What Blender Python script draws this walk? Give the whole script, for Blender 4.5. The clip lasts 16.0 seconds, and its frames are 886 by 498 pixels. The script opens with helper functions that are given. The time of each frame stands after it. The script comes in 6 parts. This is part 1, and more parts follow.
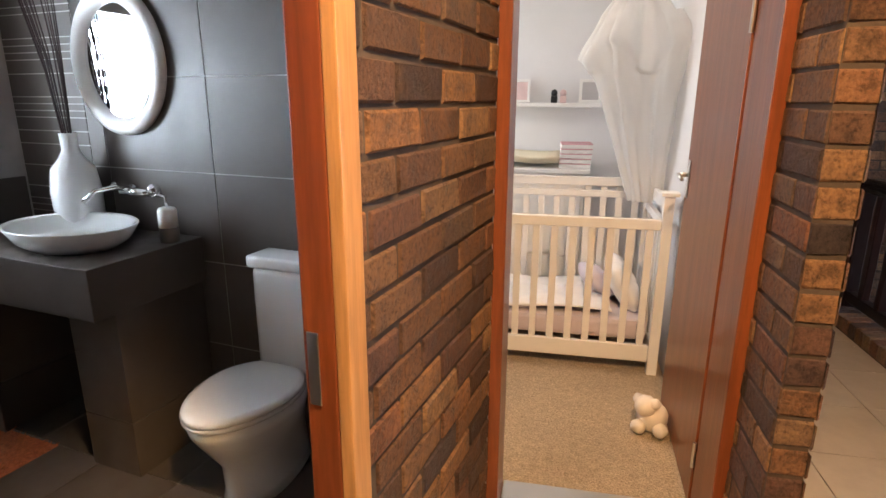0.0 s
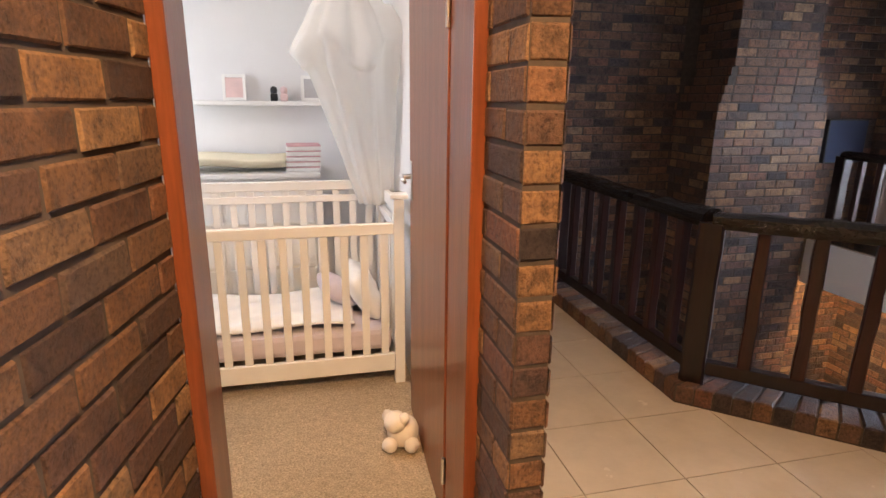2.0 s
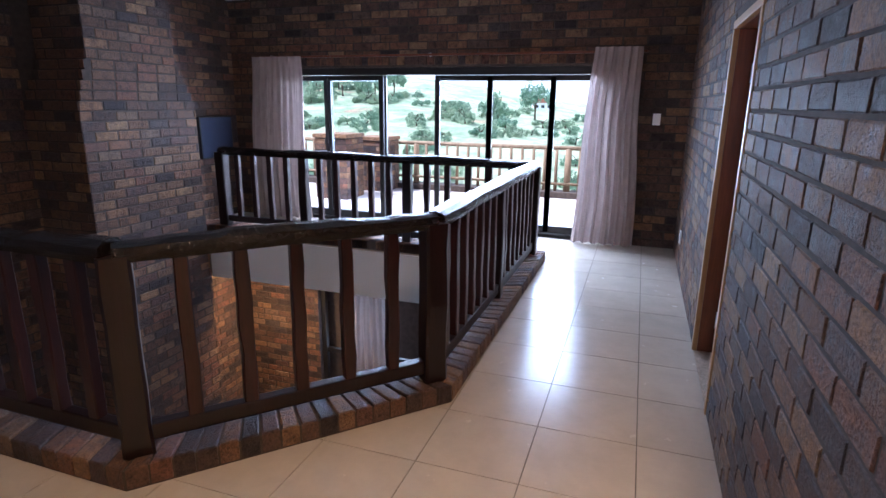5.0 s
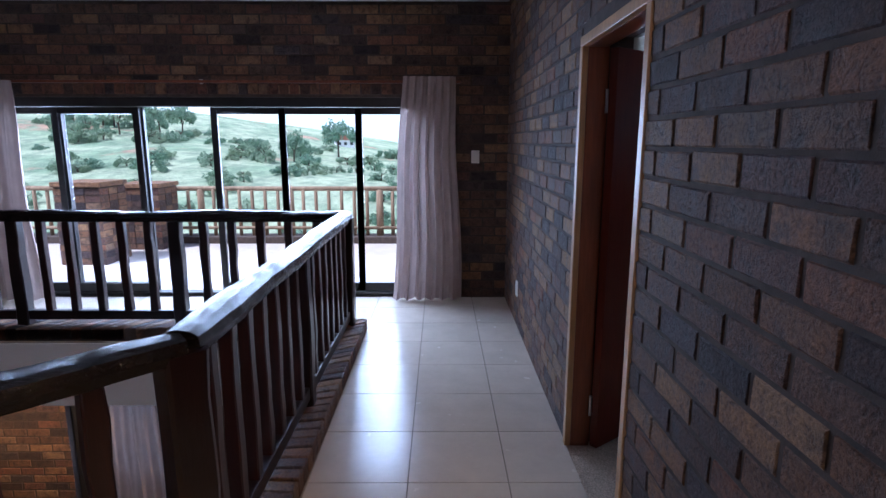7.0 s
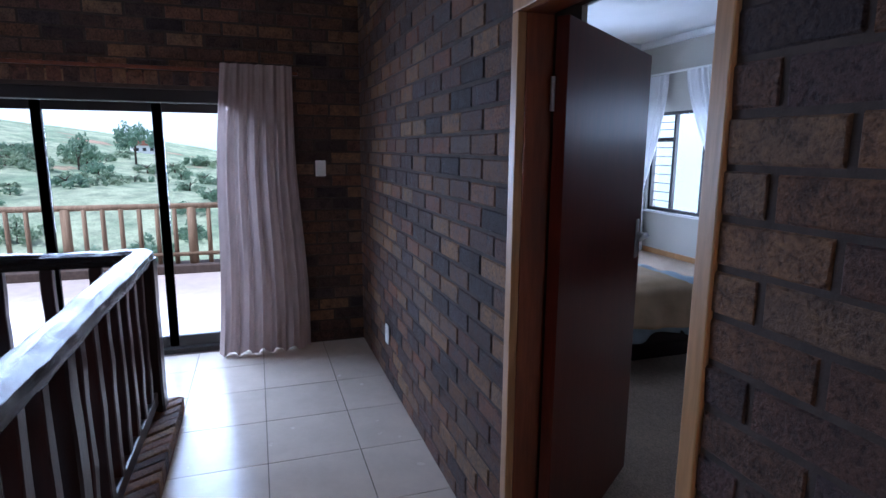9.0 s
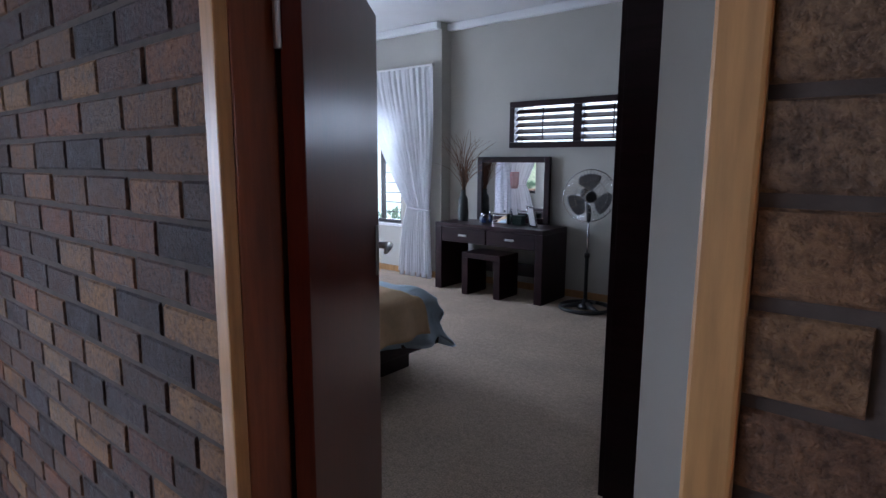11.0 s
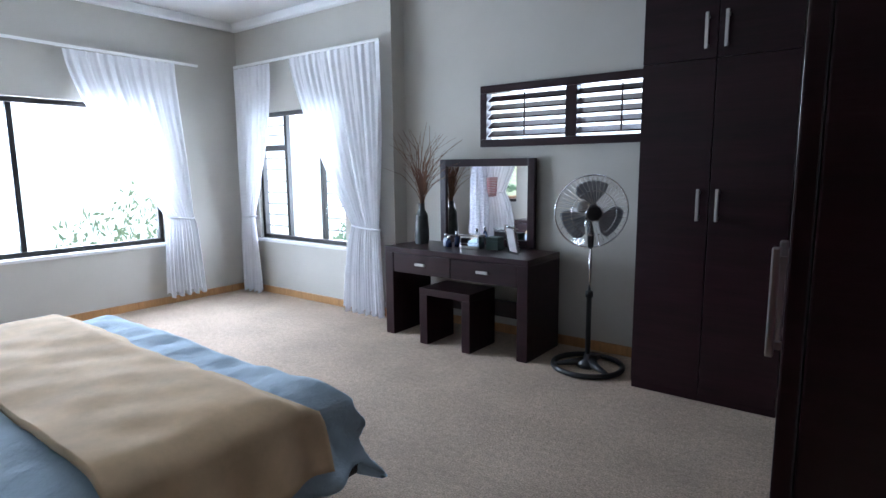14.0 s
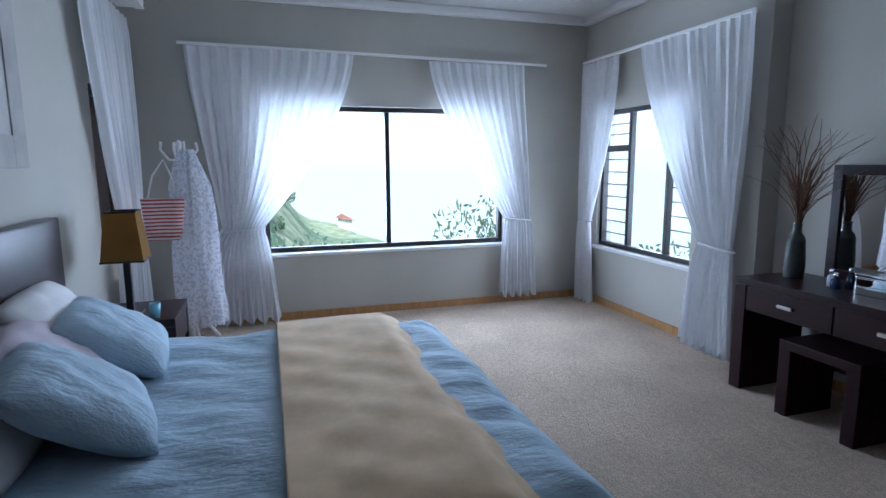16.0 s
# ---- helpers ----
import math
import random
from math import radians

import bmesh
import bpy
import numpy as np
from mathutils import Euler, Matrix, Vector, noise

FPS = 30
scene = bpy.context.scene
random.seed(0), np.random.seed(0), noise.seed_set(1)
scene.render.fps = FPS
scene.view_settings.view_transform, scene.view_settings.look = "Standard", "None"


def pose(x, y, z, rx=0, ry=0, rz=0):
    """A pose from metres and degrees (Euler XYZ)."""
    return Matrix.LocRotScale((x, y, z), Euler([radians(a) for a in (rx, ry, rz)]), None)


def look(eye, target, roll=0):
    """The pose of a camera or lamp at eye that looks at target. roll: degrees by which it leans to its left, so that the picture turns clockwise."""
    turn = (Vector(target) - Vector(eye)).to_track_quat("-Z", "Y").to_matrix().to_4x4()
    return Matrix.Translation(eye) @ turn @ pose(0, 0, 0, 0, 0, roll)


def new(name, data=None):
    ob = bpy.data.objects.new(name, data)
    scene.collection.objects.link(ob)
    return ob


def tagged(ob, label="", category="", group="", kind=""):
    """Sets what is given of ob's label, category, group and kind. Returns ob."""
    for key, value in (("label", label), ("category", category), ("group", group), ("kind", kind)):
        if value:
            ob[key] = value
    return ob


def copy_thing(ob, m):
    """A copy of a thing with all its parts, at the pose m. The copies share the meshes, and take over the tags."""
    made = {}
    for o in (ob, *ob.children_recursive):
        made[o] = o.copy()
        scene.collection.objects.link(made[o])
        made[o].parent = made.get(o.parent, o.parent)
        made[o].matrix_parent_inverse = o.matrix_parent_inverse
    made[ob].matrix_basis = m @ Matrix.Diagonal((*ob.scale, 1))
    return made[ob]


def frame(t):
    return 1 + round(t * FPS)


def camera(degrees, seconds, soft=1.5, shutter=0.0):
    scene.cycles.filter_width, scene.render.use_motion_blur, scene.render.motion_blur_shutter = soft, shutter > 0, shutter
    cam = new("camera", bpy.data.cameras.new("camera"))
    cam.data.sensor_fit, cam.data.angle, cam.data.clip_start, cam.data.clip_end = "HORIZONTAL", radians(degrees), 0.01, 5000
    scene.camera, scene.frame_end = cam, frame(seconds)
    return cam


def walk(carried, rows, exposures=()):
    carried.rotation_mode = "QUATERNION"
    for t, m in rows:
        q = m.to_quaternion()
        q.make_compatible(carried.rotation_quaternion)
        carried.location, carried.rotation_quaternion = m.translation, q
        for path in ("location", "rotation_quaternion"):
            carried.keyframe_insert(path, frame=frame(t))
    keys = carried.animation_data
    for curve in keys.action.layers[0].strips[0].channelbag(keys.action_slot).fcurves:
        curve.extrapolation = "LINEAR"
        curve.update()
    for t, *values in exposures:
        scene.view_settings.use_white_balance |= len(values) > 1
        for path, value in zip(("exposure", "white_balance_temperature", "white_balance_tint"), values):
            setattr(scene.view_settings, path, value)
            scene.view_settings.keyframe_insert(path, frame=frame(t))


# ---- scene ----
cam = camera(76.5, 16.0)
PATH = [
    (0, (1.021, -0.442, 1.461), (0.632, 1.45, 0.942), 0.2),
    (0.5, (1.038, -0.423, 1.467), (0.854, 1.499, 0.943), 0.6),
    (1, (1.069, -0.339, 1.458), (1.084, 1.592, 0.937), 0.9),
    (1.5, (1.115, -0.241, 1.467), (1.348, 1.676, 0.947), 0.8),
    (2, (1.154, -0.152, 1.46), (1.607, 1.726, 0.941), 0.6),
    (2.5, (1.162, -0.074, 1.448), (1.893, 1.715, 0.934), 0.5),
    (3, (1.166, -0.038, 1.453), (2.19, 1.601, 0.937), 0.6),
    (3.5, (1.213, 0.046, 1.444), (2.489, 1.497, 0.928), 0.7),
    (4, (1.313, 0.131, 1.438), (2.779, 1.393, 0.929), 0.7),
    (4.5, (1.409, 0.179, 1.459), (3.07, 1.17, 0.95), 0.7),
    (5, (1.521, 0.287, 1.461), (3.351, 0.917, 0.958), 0.7),
    (5.2, (1.575, 0.323, 1.45), (3.446, 0.826, 0.951), 0.4),
    (7.3, (2.729, 0.491, 1.471), (4.695, 0.442, 1.108), -0.0),
    (7.5, (2.846, 0.499, 1.477), (4.812, 0.422, 1.118), -0.1),
    (8, (3.09, 0.534, 1.482), (5.051, 0.371, 1.126), -0.0),
    (8.5, (3.311, 0.574, 1.475), (5.25, 0.234, 1.123), 0.2),
    (9, (3.508, 0.607, 1.472), (5.378, -0.011, 1.121), 0.4),
    (9.5, (3.694, 0.609, 1.471), (5.461, -0.262, 1.126), 0.4),
    (10, (3.897, 0.533, 1.382), (5.515, -0.607, 1.095), 0.4),
    (10.2, (3.945, 0.515, 1.394), (5.488, -0.724, 1.102), 0.4),
    (12.3, (4.606, -0.15, 1.35), (5.585, -1.872, 1.076), 0.0),
    (12.5, (4.662, -0.259, 1.341), (5.643, -1.981, 1.071), 0.1),
    (13, (4.77, -0.502, 1.326), (5.772, -2.214, 1.066), 0.2),
    (13.5, (4.864, -0.748, 1.367), (5.923, -2.422, 1.092), -0.3),
    (14, (4.945, -0.991, 1.39), (6.139, -2.57, 1.104), -0.5),
    (14.5, (4.984, -1.183, 1.47), (6.381, -2.582, 1.166), -0.8),
    (15, (5.098, -1.327, 1.465), (6.713, -2.465, 1.156), -0.8),
    (15.5, (5.23, -1.436, 1.476), (7.017, -2.281, 1.172), -0.5),
    (16, (5.271, -1.519, 1.483), (7.159, -2.105, 1.181), -0.3),
]
EXPOSURES = [(0.0, 1.0, 6450, 14), (2.0, 1.15, 6200, 15), (3.5, 1.05, 5500, 18), (4.5, 0.95, 5250, 17), (5.2, 0.9, 5200, 18), (7.3, 0.2, 5050, 19), (10.2, 0.08, 5350, 20), (12.3, 1.1, 6150, 18), (13.5, 1.2, 5950, 16), (15.0, 0.45, 5600, 14), (16.0, 0.1, 5400, 14)]
walk(cam, [(t, look(eye, target, roll)) for t, eye, target, roll in PATH], EXPOSURES)

# ---- light ----
world = bpy.data.worlds.new("world")
scene.world = world
world.use_nodes = True
wn = world.node_tree.nodes
sky = wn.new("ShaderNodeTexSky")
sky.sky_type, sky.sun_disc = "NISHITA", False
sky.sun_elevation, sky.sun_rotation = radians(60), radians(-35)
sky.dust_density, sky.air_density = 1.5, 1.0
world.node_tree.links.new(sky.outputs[0], wn["Background"].inputs[0])
wn["Background"].inputs[1].default_value = 0.15
sun_data = bpy.data.lights.new("sun", "SUN")
sun_data.energy, sun_data.angle, sun_data.color = 5.0, radians(3), (1, 0.95, 0.88)
sun = new("sun", sun_data)
sun.matrix_world = look((0, 0, 20), (2.9, -4.1, 11.3))


def area(name, eye, target, w, h, watts, colour):
    d = bpy.data.lights.new(name, "AREA")
    d.shape, d.size, d.size_y, d.energy, d.color = "RECTANGLE", w, h, watts, colour
    ob = new(name, d)
    ob.matrix_world = look(eye, target)
    return ob


DAY, WARM = (0.74, 0.87, 1.0), (1.0, 0.63, 0.29)
# the bathroom wing stands ten degrees off the gallery's grid, turned about the nursery door's jamb
TURN = Matrix.Translation((0.836, 1.24, 0)) @ Matrix.Rotation(radians(-10), 4, "Z") @ Matrix.Translation((-0.836, -1.24, 0))
WING = Matrix.Translation((0.04, -0.13, 0)) @ TURN
area("sliding_door_light", (8.45, 2.5, 1.25), (6.4, 2.7, -1.4), 3.6, 1.6, 225, DAY)
area("east_window_light", (11.05, -2.6, 1.34), (8, -2.6, 1.1), 2.3, 1.2, 110, DAY)
area("south_window_light", (9.75, -5.3, 1.31), (9.75, -3, 1.2), 1.3, 1.25, 40, DAY)
area("shutter_window_light", (6.75, -5.3, 1.81), (6.75, -3, 1.6), 1.4, 0.42, 14, DAY)
area("lower_door_light", (7.95, 2.5, -1.8), (5, 2.5, -2.4), 3.0, 1.8, 40, DAY)
area("nursery_window_light", (-0.6, 3.2, 1.5), (2, 3.2, 1.2), 1.35, 1.15, 10, (0.95, 0.97, 1.0))
area("bathroom_window_light", WING @ Vector((-1.98, 0.58, 1.5)), WING @ Vector((0.0, 0.58, 1.3)), 1.0, 0.8, 80, DAY)
area("passage_lamp_light", (1.25, -0.2, 2.62), (1.25, -0.2, 0), 0.22, 0.22, 56, WARM)
# added fill from an unseen, assumed nursery lamp, to brighten the carpet
area("nursery_lamp_light", (0.7, 2.3, 2.62), (0.7, 2.3, 0), 0.25, 0.25, 6.5, (1.0, 0.84, 0.70))
area("lower_lamp_light", (6.9, 4.4, -0.75), (7.4, 5.2, -2.2), 0.2, 0.2, 16, WARM)


# ---- materials ----
def material(name, rough=0.6, metal=0.0):
    m = bpy.data.materials.new(name)
    m.use_nodes = True
    b = m.node_tree.nodes["Principled BSDF"]
    b.inputs["Roughness"].default_value, b.inputs["Metallic"].default_value = rough, metal
    return m, m.node_tree, b


def ramp(nt, fac, stops):
    r = nt.nodes.new("ShaderNodeValToRGB")
    while len(r.color_ramp.elements) < len(stops):
        r.color_ramp.elements.new(0.5)
    for e, (p, c) in zip(r.color_ramp.elements, stops):
        e.position, e.color = p, (*c, 1)
    nt.links.new(fac, r.inputs[0])
    return r.outputs[0]


def coords(nt, scale=(1, 1, 1), kind="Object"):
    tc, mp = nt.nodes.new("ShaderNodeTexCoord"), nt.nodes.new("ShaderNodeMapping")
    mp.inputs["Scale"].default_value = scale
    nt.links.new(tc.outputs[kind], mp.inputs[0])
    return mp.outputs[0]


def world_coords(nt, scale=(1, 1, 1)):
    g, mp = nt.nodes.new("ShaderNodeNewGeometry"), nt.nodes.new("ShaderNodeMapping")
    mp.inputs["Scale"].default_value = scale
    nt.links.new(g.outputs["Position"], mp.inputs[0])
    return mp.outputs[0]


def noise_tex(nt, vec, scale, detail=4.0, rough=0.55):
    n = nt.nodes.new("ShaderNodeTexNoise")
    n.inputs["Scale"].default_value, n.inputs["Detail"].default_value, n.inputs["Roughness"].default_value = scale, detail, rough
    nt.links.new(vec, n.inputs["Vector"])
    return n.outputs[0]


def mix(nt, a, b, fac, mode="MIX"):
    x = nt.nodes.new("ShaderNodeMix")
    x.data_type, x.blend_type = "RGBA", mode
    for sock, v in ((x.inputs[0], fac), (x.inputs[6], a), (x.inputs[7], b)):
        if isinstance(v, (int, float)):
            sock.default_value = v
        elif isinstance(v, tuple):
            sock.default_value = (*v, 1)
        else:
            nt.links.new(v, sock)
    return x.outputs[2]


def bump(nt, bsdf, height, strength, distance=0.01):
    b = nt.nodes.new("ShaderNodeBump")
    b.inputs["Strength"].default_value, b.inputs["Distance"].default_value = strength, distance
    nt.links.new(height, b.inputs["Height"])
    nt.links.new(b.outputs[0], bsdf.inputs["Normal"])


def plain(name, colour, rough=0.6, metal=0.0, vary=0.12, scale=6.0, bumps=0.15, grain=120.0):
    """A painted or cast surface with faint mottling and fine relief."""
    m, nt, b = material(name, rough, metal)
    v = world_coords(nt)
    n = noise_tex(nt, v, scale, 5)
    dark = tuple(c * (1 - vary) for c in colour)
    lite = tuple(min(1, c * (1 + vary)) for c in colour)
    nt.links.new(ramp(nt, n, [(0.3, dark), (0.7, lite)]), b.inputs["Base Color"])
    if bumps:
        bump(nt, b, noise_tex(nt, v, grain, 3), bumps, 0.002)
    return m


def wood(name, dark, lite, rough=0.4, axis=2, scale=14.0, stretch=0.08, bumps=0.2):
    """Timber with its grain along one axis."""
    m, nt, b = material(name, rough)
    s = [1, 1, 1]
    s[axis] = stretch
    v = world_coords(nt, tuple(s))
    n1, n2 = noise_tex(nt, v, scale, 6, 0.6), noise_tex(nt, v, scale * 6, 4, 0.6)
    c = ramp(nt, n1, [(0.3, dark), (0.55, tuple((a + d) / 2 for a, d in zip(dark, lite))), (0.75, lite)])
    c = mix(nt, c, ramp(nt, n2, [(0.35, (0.6, 0.6, 0.6)), (0.65, (1, 1, 1))]), 0.6, "MULTIPLY")
    nt.links.new(c, b.inputs["Base Color"])
    bump(nt, b, n2, bumps, 0.003)
    return m


BRICKS = [(0.0, (0.050, 0.039, 0.042)), (0.16, (0.105, 0.066, 0.054)), (0.32, (0.200, 0.110, 0.066)), (0.46, (0.120, 0.073, 0.061)),
          (0.60, (0.290, 0.170, 0.092)), (0.76, (0.210, 0.100, 0.066)), (0.90, (0.080, 0.063, 0.068)), (1.0, (0.330, 0.205, 0.115))]


def brick_material(name, source):
    """Rough-faced clay brick: each piece takes its own colour, with burnt patches and sandy skin."""
    m, nt, b = material(name, 0.8)
    if source == "object":
        r = nt.nodes.new("ShaderNodeObjectInfo").outputs["Random"]
    else:
        r = nt.nodes.new("ShaderNodeNewGeometry").outputs["Random Per Island"]
    b.inputs["Specular IOR Level"].default_value = 0.2
    c = ramp(nt, r, BRICKS)
    v = world_coords(nt)
    patch = noise_tex(nt, v, 16, 6, 0.7)
    fine = noise_tex(nt, v, 90, 5, 0.7)
    c = mix(nt, c, ramp(nt, patch, [(0.36, (0.34, 0.33, 0.36)), (0.47, (0.80, 0.77, 0.78)), (0.58, (1, 0.98, 0.95)), (0.72, (1.35, 1.22, 1.0))]), 0.85, "MULTIPLY")
    c = mix(nt, c, ramp(nt, fine, [(0.34, (0.36, 0.34, 0.35)), (0.46, (0.85, 0.84, 0.84)), (0.64, (1.25, 1.2, 1.12))]), 0.85, "MULTIPLY")
    nt.links.new(c, b.inputs["Base Color"])
    nt.links.new(ramp(nt, patch, [(0.35, (0.42, 0.42, 0.42)), (0.6, (0.72, 0.72, 0.72))]), b.inputs["Roughness"])
    h = mix(nt, patch, fine, 0.55)
    bump(nt, b, h, 1.0, 0.02)
    return m


def tile_material(name, base, rough, vary):
    m, nt, b = material(name, rough)
    r = nt.nodes.new("ShaderNodeObjectInfo").outputs["Random"]
    v = world_coords(nt)
    c = ramp(nt, r, [(0, tuple(k * (1 - vary) for k in base)), (1, tuple(k * (1 + vary) for k in base))])
    n = noise_tex(nt, v, 5, 6, 0.65)
    c = mix(nt, c, ramp(nt, n, [(0.3, (0.86, 0.85, 0.84)), (0.7, (1.05, 1.04, 1.03))]), 0.8, "MULTIPLY")
    nt.links.new(c, b.inputs["Base Color"])
    nt.links.new(ramp(nt, noise_tex(nt, v, 9, 4), [(0.3, (rough * 0.8,) * 3), (0.7, (rough * 1.25,) * 3)]), b.inputs["Roughness"])
    bump(nt, b, noise_tex(nt, v, 30, 4), 0.06, 0.003)
    return m


def carpet_material(name, base):
    m, nt, b = material(name, 0.95)
    v = world_coords(nt)
    n1, n2, n3 = noise_tex(nt, v, 2.2, 5), noise_tex(nt, v, 110, 3, 0.7), noise_tex(nt, v, 30, 4, 0.7)
    c = ramp(nt, n1, [(0.3, tuple(k * 0.85 for k in base)), (0.7, tuple(k * 1.1 for k in base))])
    c = mix(nt, c, ramp(nt, n2, [(0.3, (0.45, 0.44, 0.42)), (0.65, (1.15, 1.15, 1.15))]), 0.8, "MULTIPLY")
    c = mix(nt, c, ramp(nt, n3, [(0.3, (0.72, 0.71, 0.7)), (0.65, (1.08, 1.08, 1.08))]), 0.8, "MULTIPLY")
    nt.links.new(c, b.inputs["Base Color"])
    bump(nt, b, mix(nt, n2, n3, 0.5), 1.0, 0.035)
    return m


def cloth(name, colour, weave=300.0, rough=0.9, through_light=0.0, vary=0.08, creases=0.0):
    m, nt, b = material(name, rough)
    v = world_coords(nt)
    n = noise_tex(nt, v, 7, 4)
    c = ramp(nt, n, [(0.3, tuple(k * (1 - vary) for k in colour)), (0.7, tuple(min(1, k * (1 + vary)) for k in colour))])
    nt.links.new(c, b.inputs["Base Color"])
    if creases:
        n2 = noise_tex(nt, world_coords(nt, (9, 3.2, 6)), 1.0, 5, 0.6)
        bump(nt, b, n2, creases, 0.05)
    else:
        bump(nt, b, noise_tex(nt, v, weave, 3, 0.7), 0.3, 0.002)
    if through_light:
        t = nt.nodes.new("ShaderNodeBsdfTranslucent")
        nt.links.new(c, t.inputs[0])
        s = nt.nodes.new("ShaderNodeMixShader")
        s.inputs[0].default_value = through_light
        nt.links.new(b.outputs[0], s.inputs[1])
        nt.links.new(t.outputs[0], s.inputs[2])
        nt.links.new(s.outputs[0], nt.nodes["Material Output"].inputs[0])
    return m


def net_material(name, colour, open_part):
    m, nt, b = material(name, 0.9)
    b.inputs["Base Color"].default_value = (*colour, 1)
    t, tr = nt.nodes.new("ShaderNodeBsdfTransparent"), nt.nodes.new("ShaderNodeBsdfTranslucent")
    tr.inputs[0].default_value = (*colour, 1)
    s1, s2 = nt.nodes.new("ShaderNodeMixShader"), nt.nodes.new("ShaderNodeMixShader")
    s1.inputs[0].default_value, s2.inputs[0].default_value = 0.5, open_part
    nt.links.new(b.outputs[0], s1.inputs[1])
    nt.links.new(tr.outputs[0], s1.inputs[2])
    nt.links.new(s1.outputs[0], s2.inputs[1])
    nt.links.new(t.outputs[0], s2.inputs[2])
    nt.links.new(s2.outputs[0], nt.nodes["Material Output"].inputs[0])
    return m


def glass_material(name, tint=(1, 1, 1)):
    m, nt, b = material(name, 0.02)
    t, g = nt.nodes.new("ShaderNodeBsdfTransparent"), nt.nodes.new("ShaderNodeBsdfGlossy")
    t.inputs[0].default_value = (*tint, 1)
    g.inputs["Roughness"].default_value = 0.02
    f, p = nt.nodes.new("ShaderNodeLayerWeight"), nt.nodes.new("ShaderNodeMath")
    f.inputs[0].default_value = 0.5
    p.operation, p.inputs[1].default_value = "POWER", 4.0
    nt.links.new(f.outputs["Facing"], p.inputs[0])
    s = nt.nodes.new("ShaderNodeMixShader")
    nt.links.new(p.outputs[0], s.inputs[0])
    nt.links.new(t.outputs[0], s.inputs[1])
    nt.links.new(g.outputs[0], s.inputs[2])
    nt.links.new(s.outputs[0], nt.nodes["Material Output"].inputs[0])
    return m


M_BRICK_O, M_BRICK_I = brick_material("clay_brick_piece", "object"), brick_material("clay_brick", "island")
M_MORTAR = plain("mortar", (0.072, 0.052, 0.042), 0.95, vary=0.25, scale=20, bumps=0.6, grain=200)
M_TILE = tile_material("cream_porcelain", (0.60, 0.52, 0.43), 0.22, 0.03)
M_GROUT = plain("grout", (0.20, 0.17, 0.14), 0.9)
M_DARKTILE = tile_material("charcoal_tile", (0.088, 0.073, 0.062), 0.42, 0.12)
M_DARKGROUT = plain("pale_grout", (0.42, 0.39, 0.36), 0.9)
M_CARPET = carpet_material("beige_carpet", (0.70, 0.545, 0.41))
M_CARPET2 = carpet_material("tan_carpet", (0.66, 0.52, 0.36))
M_WHITEWALL = plain("white_paint", (0.74, 0.73, 0.73), 0.85, vary=0.03, scale=2, bumps=0.2, grain=60)
M_GREYWALL = plain("putty_paint", (0.47, 0.45, 0.40), 0.85, vary=0.04, scale=2, bumps=0.25, grain=60)
M_CEILING = plain("ceiling_white", (0.80, 0.80, 0.80), 0.9, vary=0.02, scale=2, bumps=0.1)
M_REDWOOD = wood("varnished_meranti", (0.15, 0.036, 0.013), (0.30, 0.085, 0.028), 0.3)
M_PINE = wood("pale_timber_edge", (0.42, 0.21, 0.075), (0.58, 0.32, 0.13), 0.4)
M_DARKDOOR = wood("dark_mahogany", (0.125, 0.020, 0.010), (0.155, 0.027, 0.013), 0.30, bumps=0.0)
M_DARKDOOR.node_tree.nodes["Principled BSDF"].inputs["Specular IOR Level"].default_value = 0.28
M_RAIL = wood("black_brown_stain", (0.006, 0.003, 0.004), (0.022, 0.007, 0.007), 0.28, 2, 22)
M_RAIL_TOP = wood("black_brown_rail", (0.006, 0.005, 0.006), (0.020, 0.013, 0.012), 0.20, 1, 34, 0.10, 1.0)
M_RAIL_TOP.node_tree.nodes["Principled BSDF"].inputs["Specular IOR Level"].default_value = 0.3
M_BALUSTER = wood("red_brown_stain", (0.009, 0.003, 0.004), (0.045, 0.010, 0.008), 0.32, 2, 22)
M_WENGE = wood("wenge_veneer", (0.012, 0.004, 0.006), (0.032, 0.010, 0.014), 0.30, 0, 20)
M_WENGE.node_tree.nodes["Principled BSDF"].inputs["Specular IOR Level"].default_value = 0.3
M_ALU = plain("bronze_aluminium", (0.030, 0.027, 0.026), 0.45, 0.3, vary=0.1, bumps=0)
M_STEEL = plain("brushed_steel", (0.62, 0.61, 0.60), 0.28, 1.0, vary=0.05, bumps=0.05)
M_CHROME = plain("chrome", (0.85, 0.85, 0.86), 0.08, 1.0, vary=0.02, bumps=0)
M_CERAMIC = plain("white_ceramic", (0.82, 0.84, 0.83), 0.1, vary=0.02, bumps=0)
M_WHITEPAINT = plain("white_lacquer", (0.80, 0.78, 0.75), 0.4, vary=0.03, bumps=0.05)
M_PLASTIC = plain("white_plastic", (0.80, 0.80, 0.78), 0.4, vary=0.02, bumps=0)
M_BLACK = plain("black_plastic", (0.012, 0.012, 0.013), 0.35, vary=0.1, bumps=0)
M_CURTAIN = cloth("oatmeal_curtain", (0.46, 0.37, 0.34), 260, through_light=0.12)
M_SHEER = cloth("white_voile", (0.82, 0.82, 0.84), 300, through_light=0.22, vary=0.03)
M_NET = net_material("white_netting", (0.85, 0.83, 0.80), 0.35)
M_BLUE = cloth("pale_blue_cotton", (0.42, 0.53, 0.62), 400, creases=0.6)
M_BLANKET = cloth("cream_fleece", (0.66, 0.475, 0.29), 70, vary=0.14)
M_LINEN = cloth("white_linen", (0.80, 0.78, 0.76), 300)
M_LILAC = cloth("lilac_cotton", (0.62, 0.55, 0.60), 300)
M_GLASS = glass_material("window_glass")
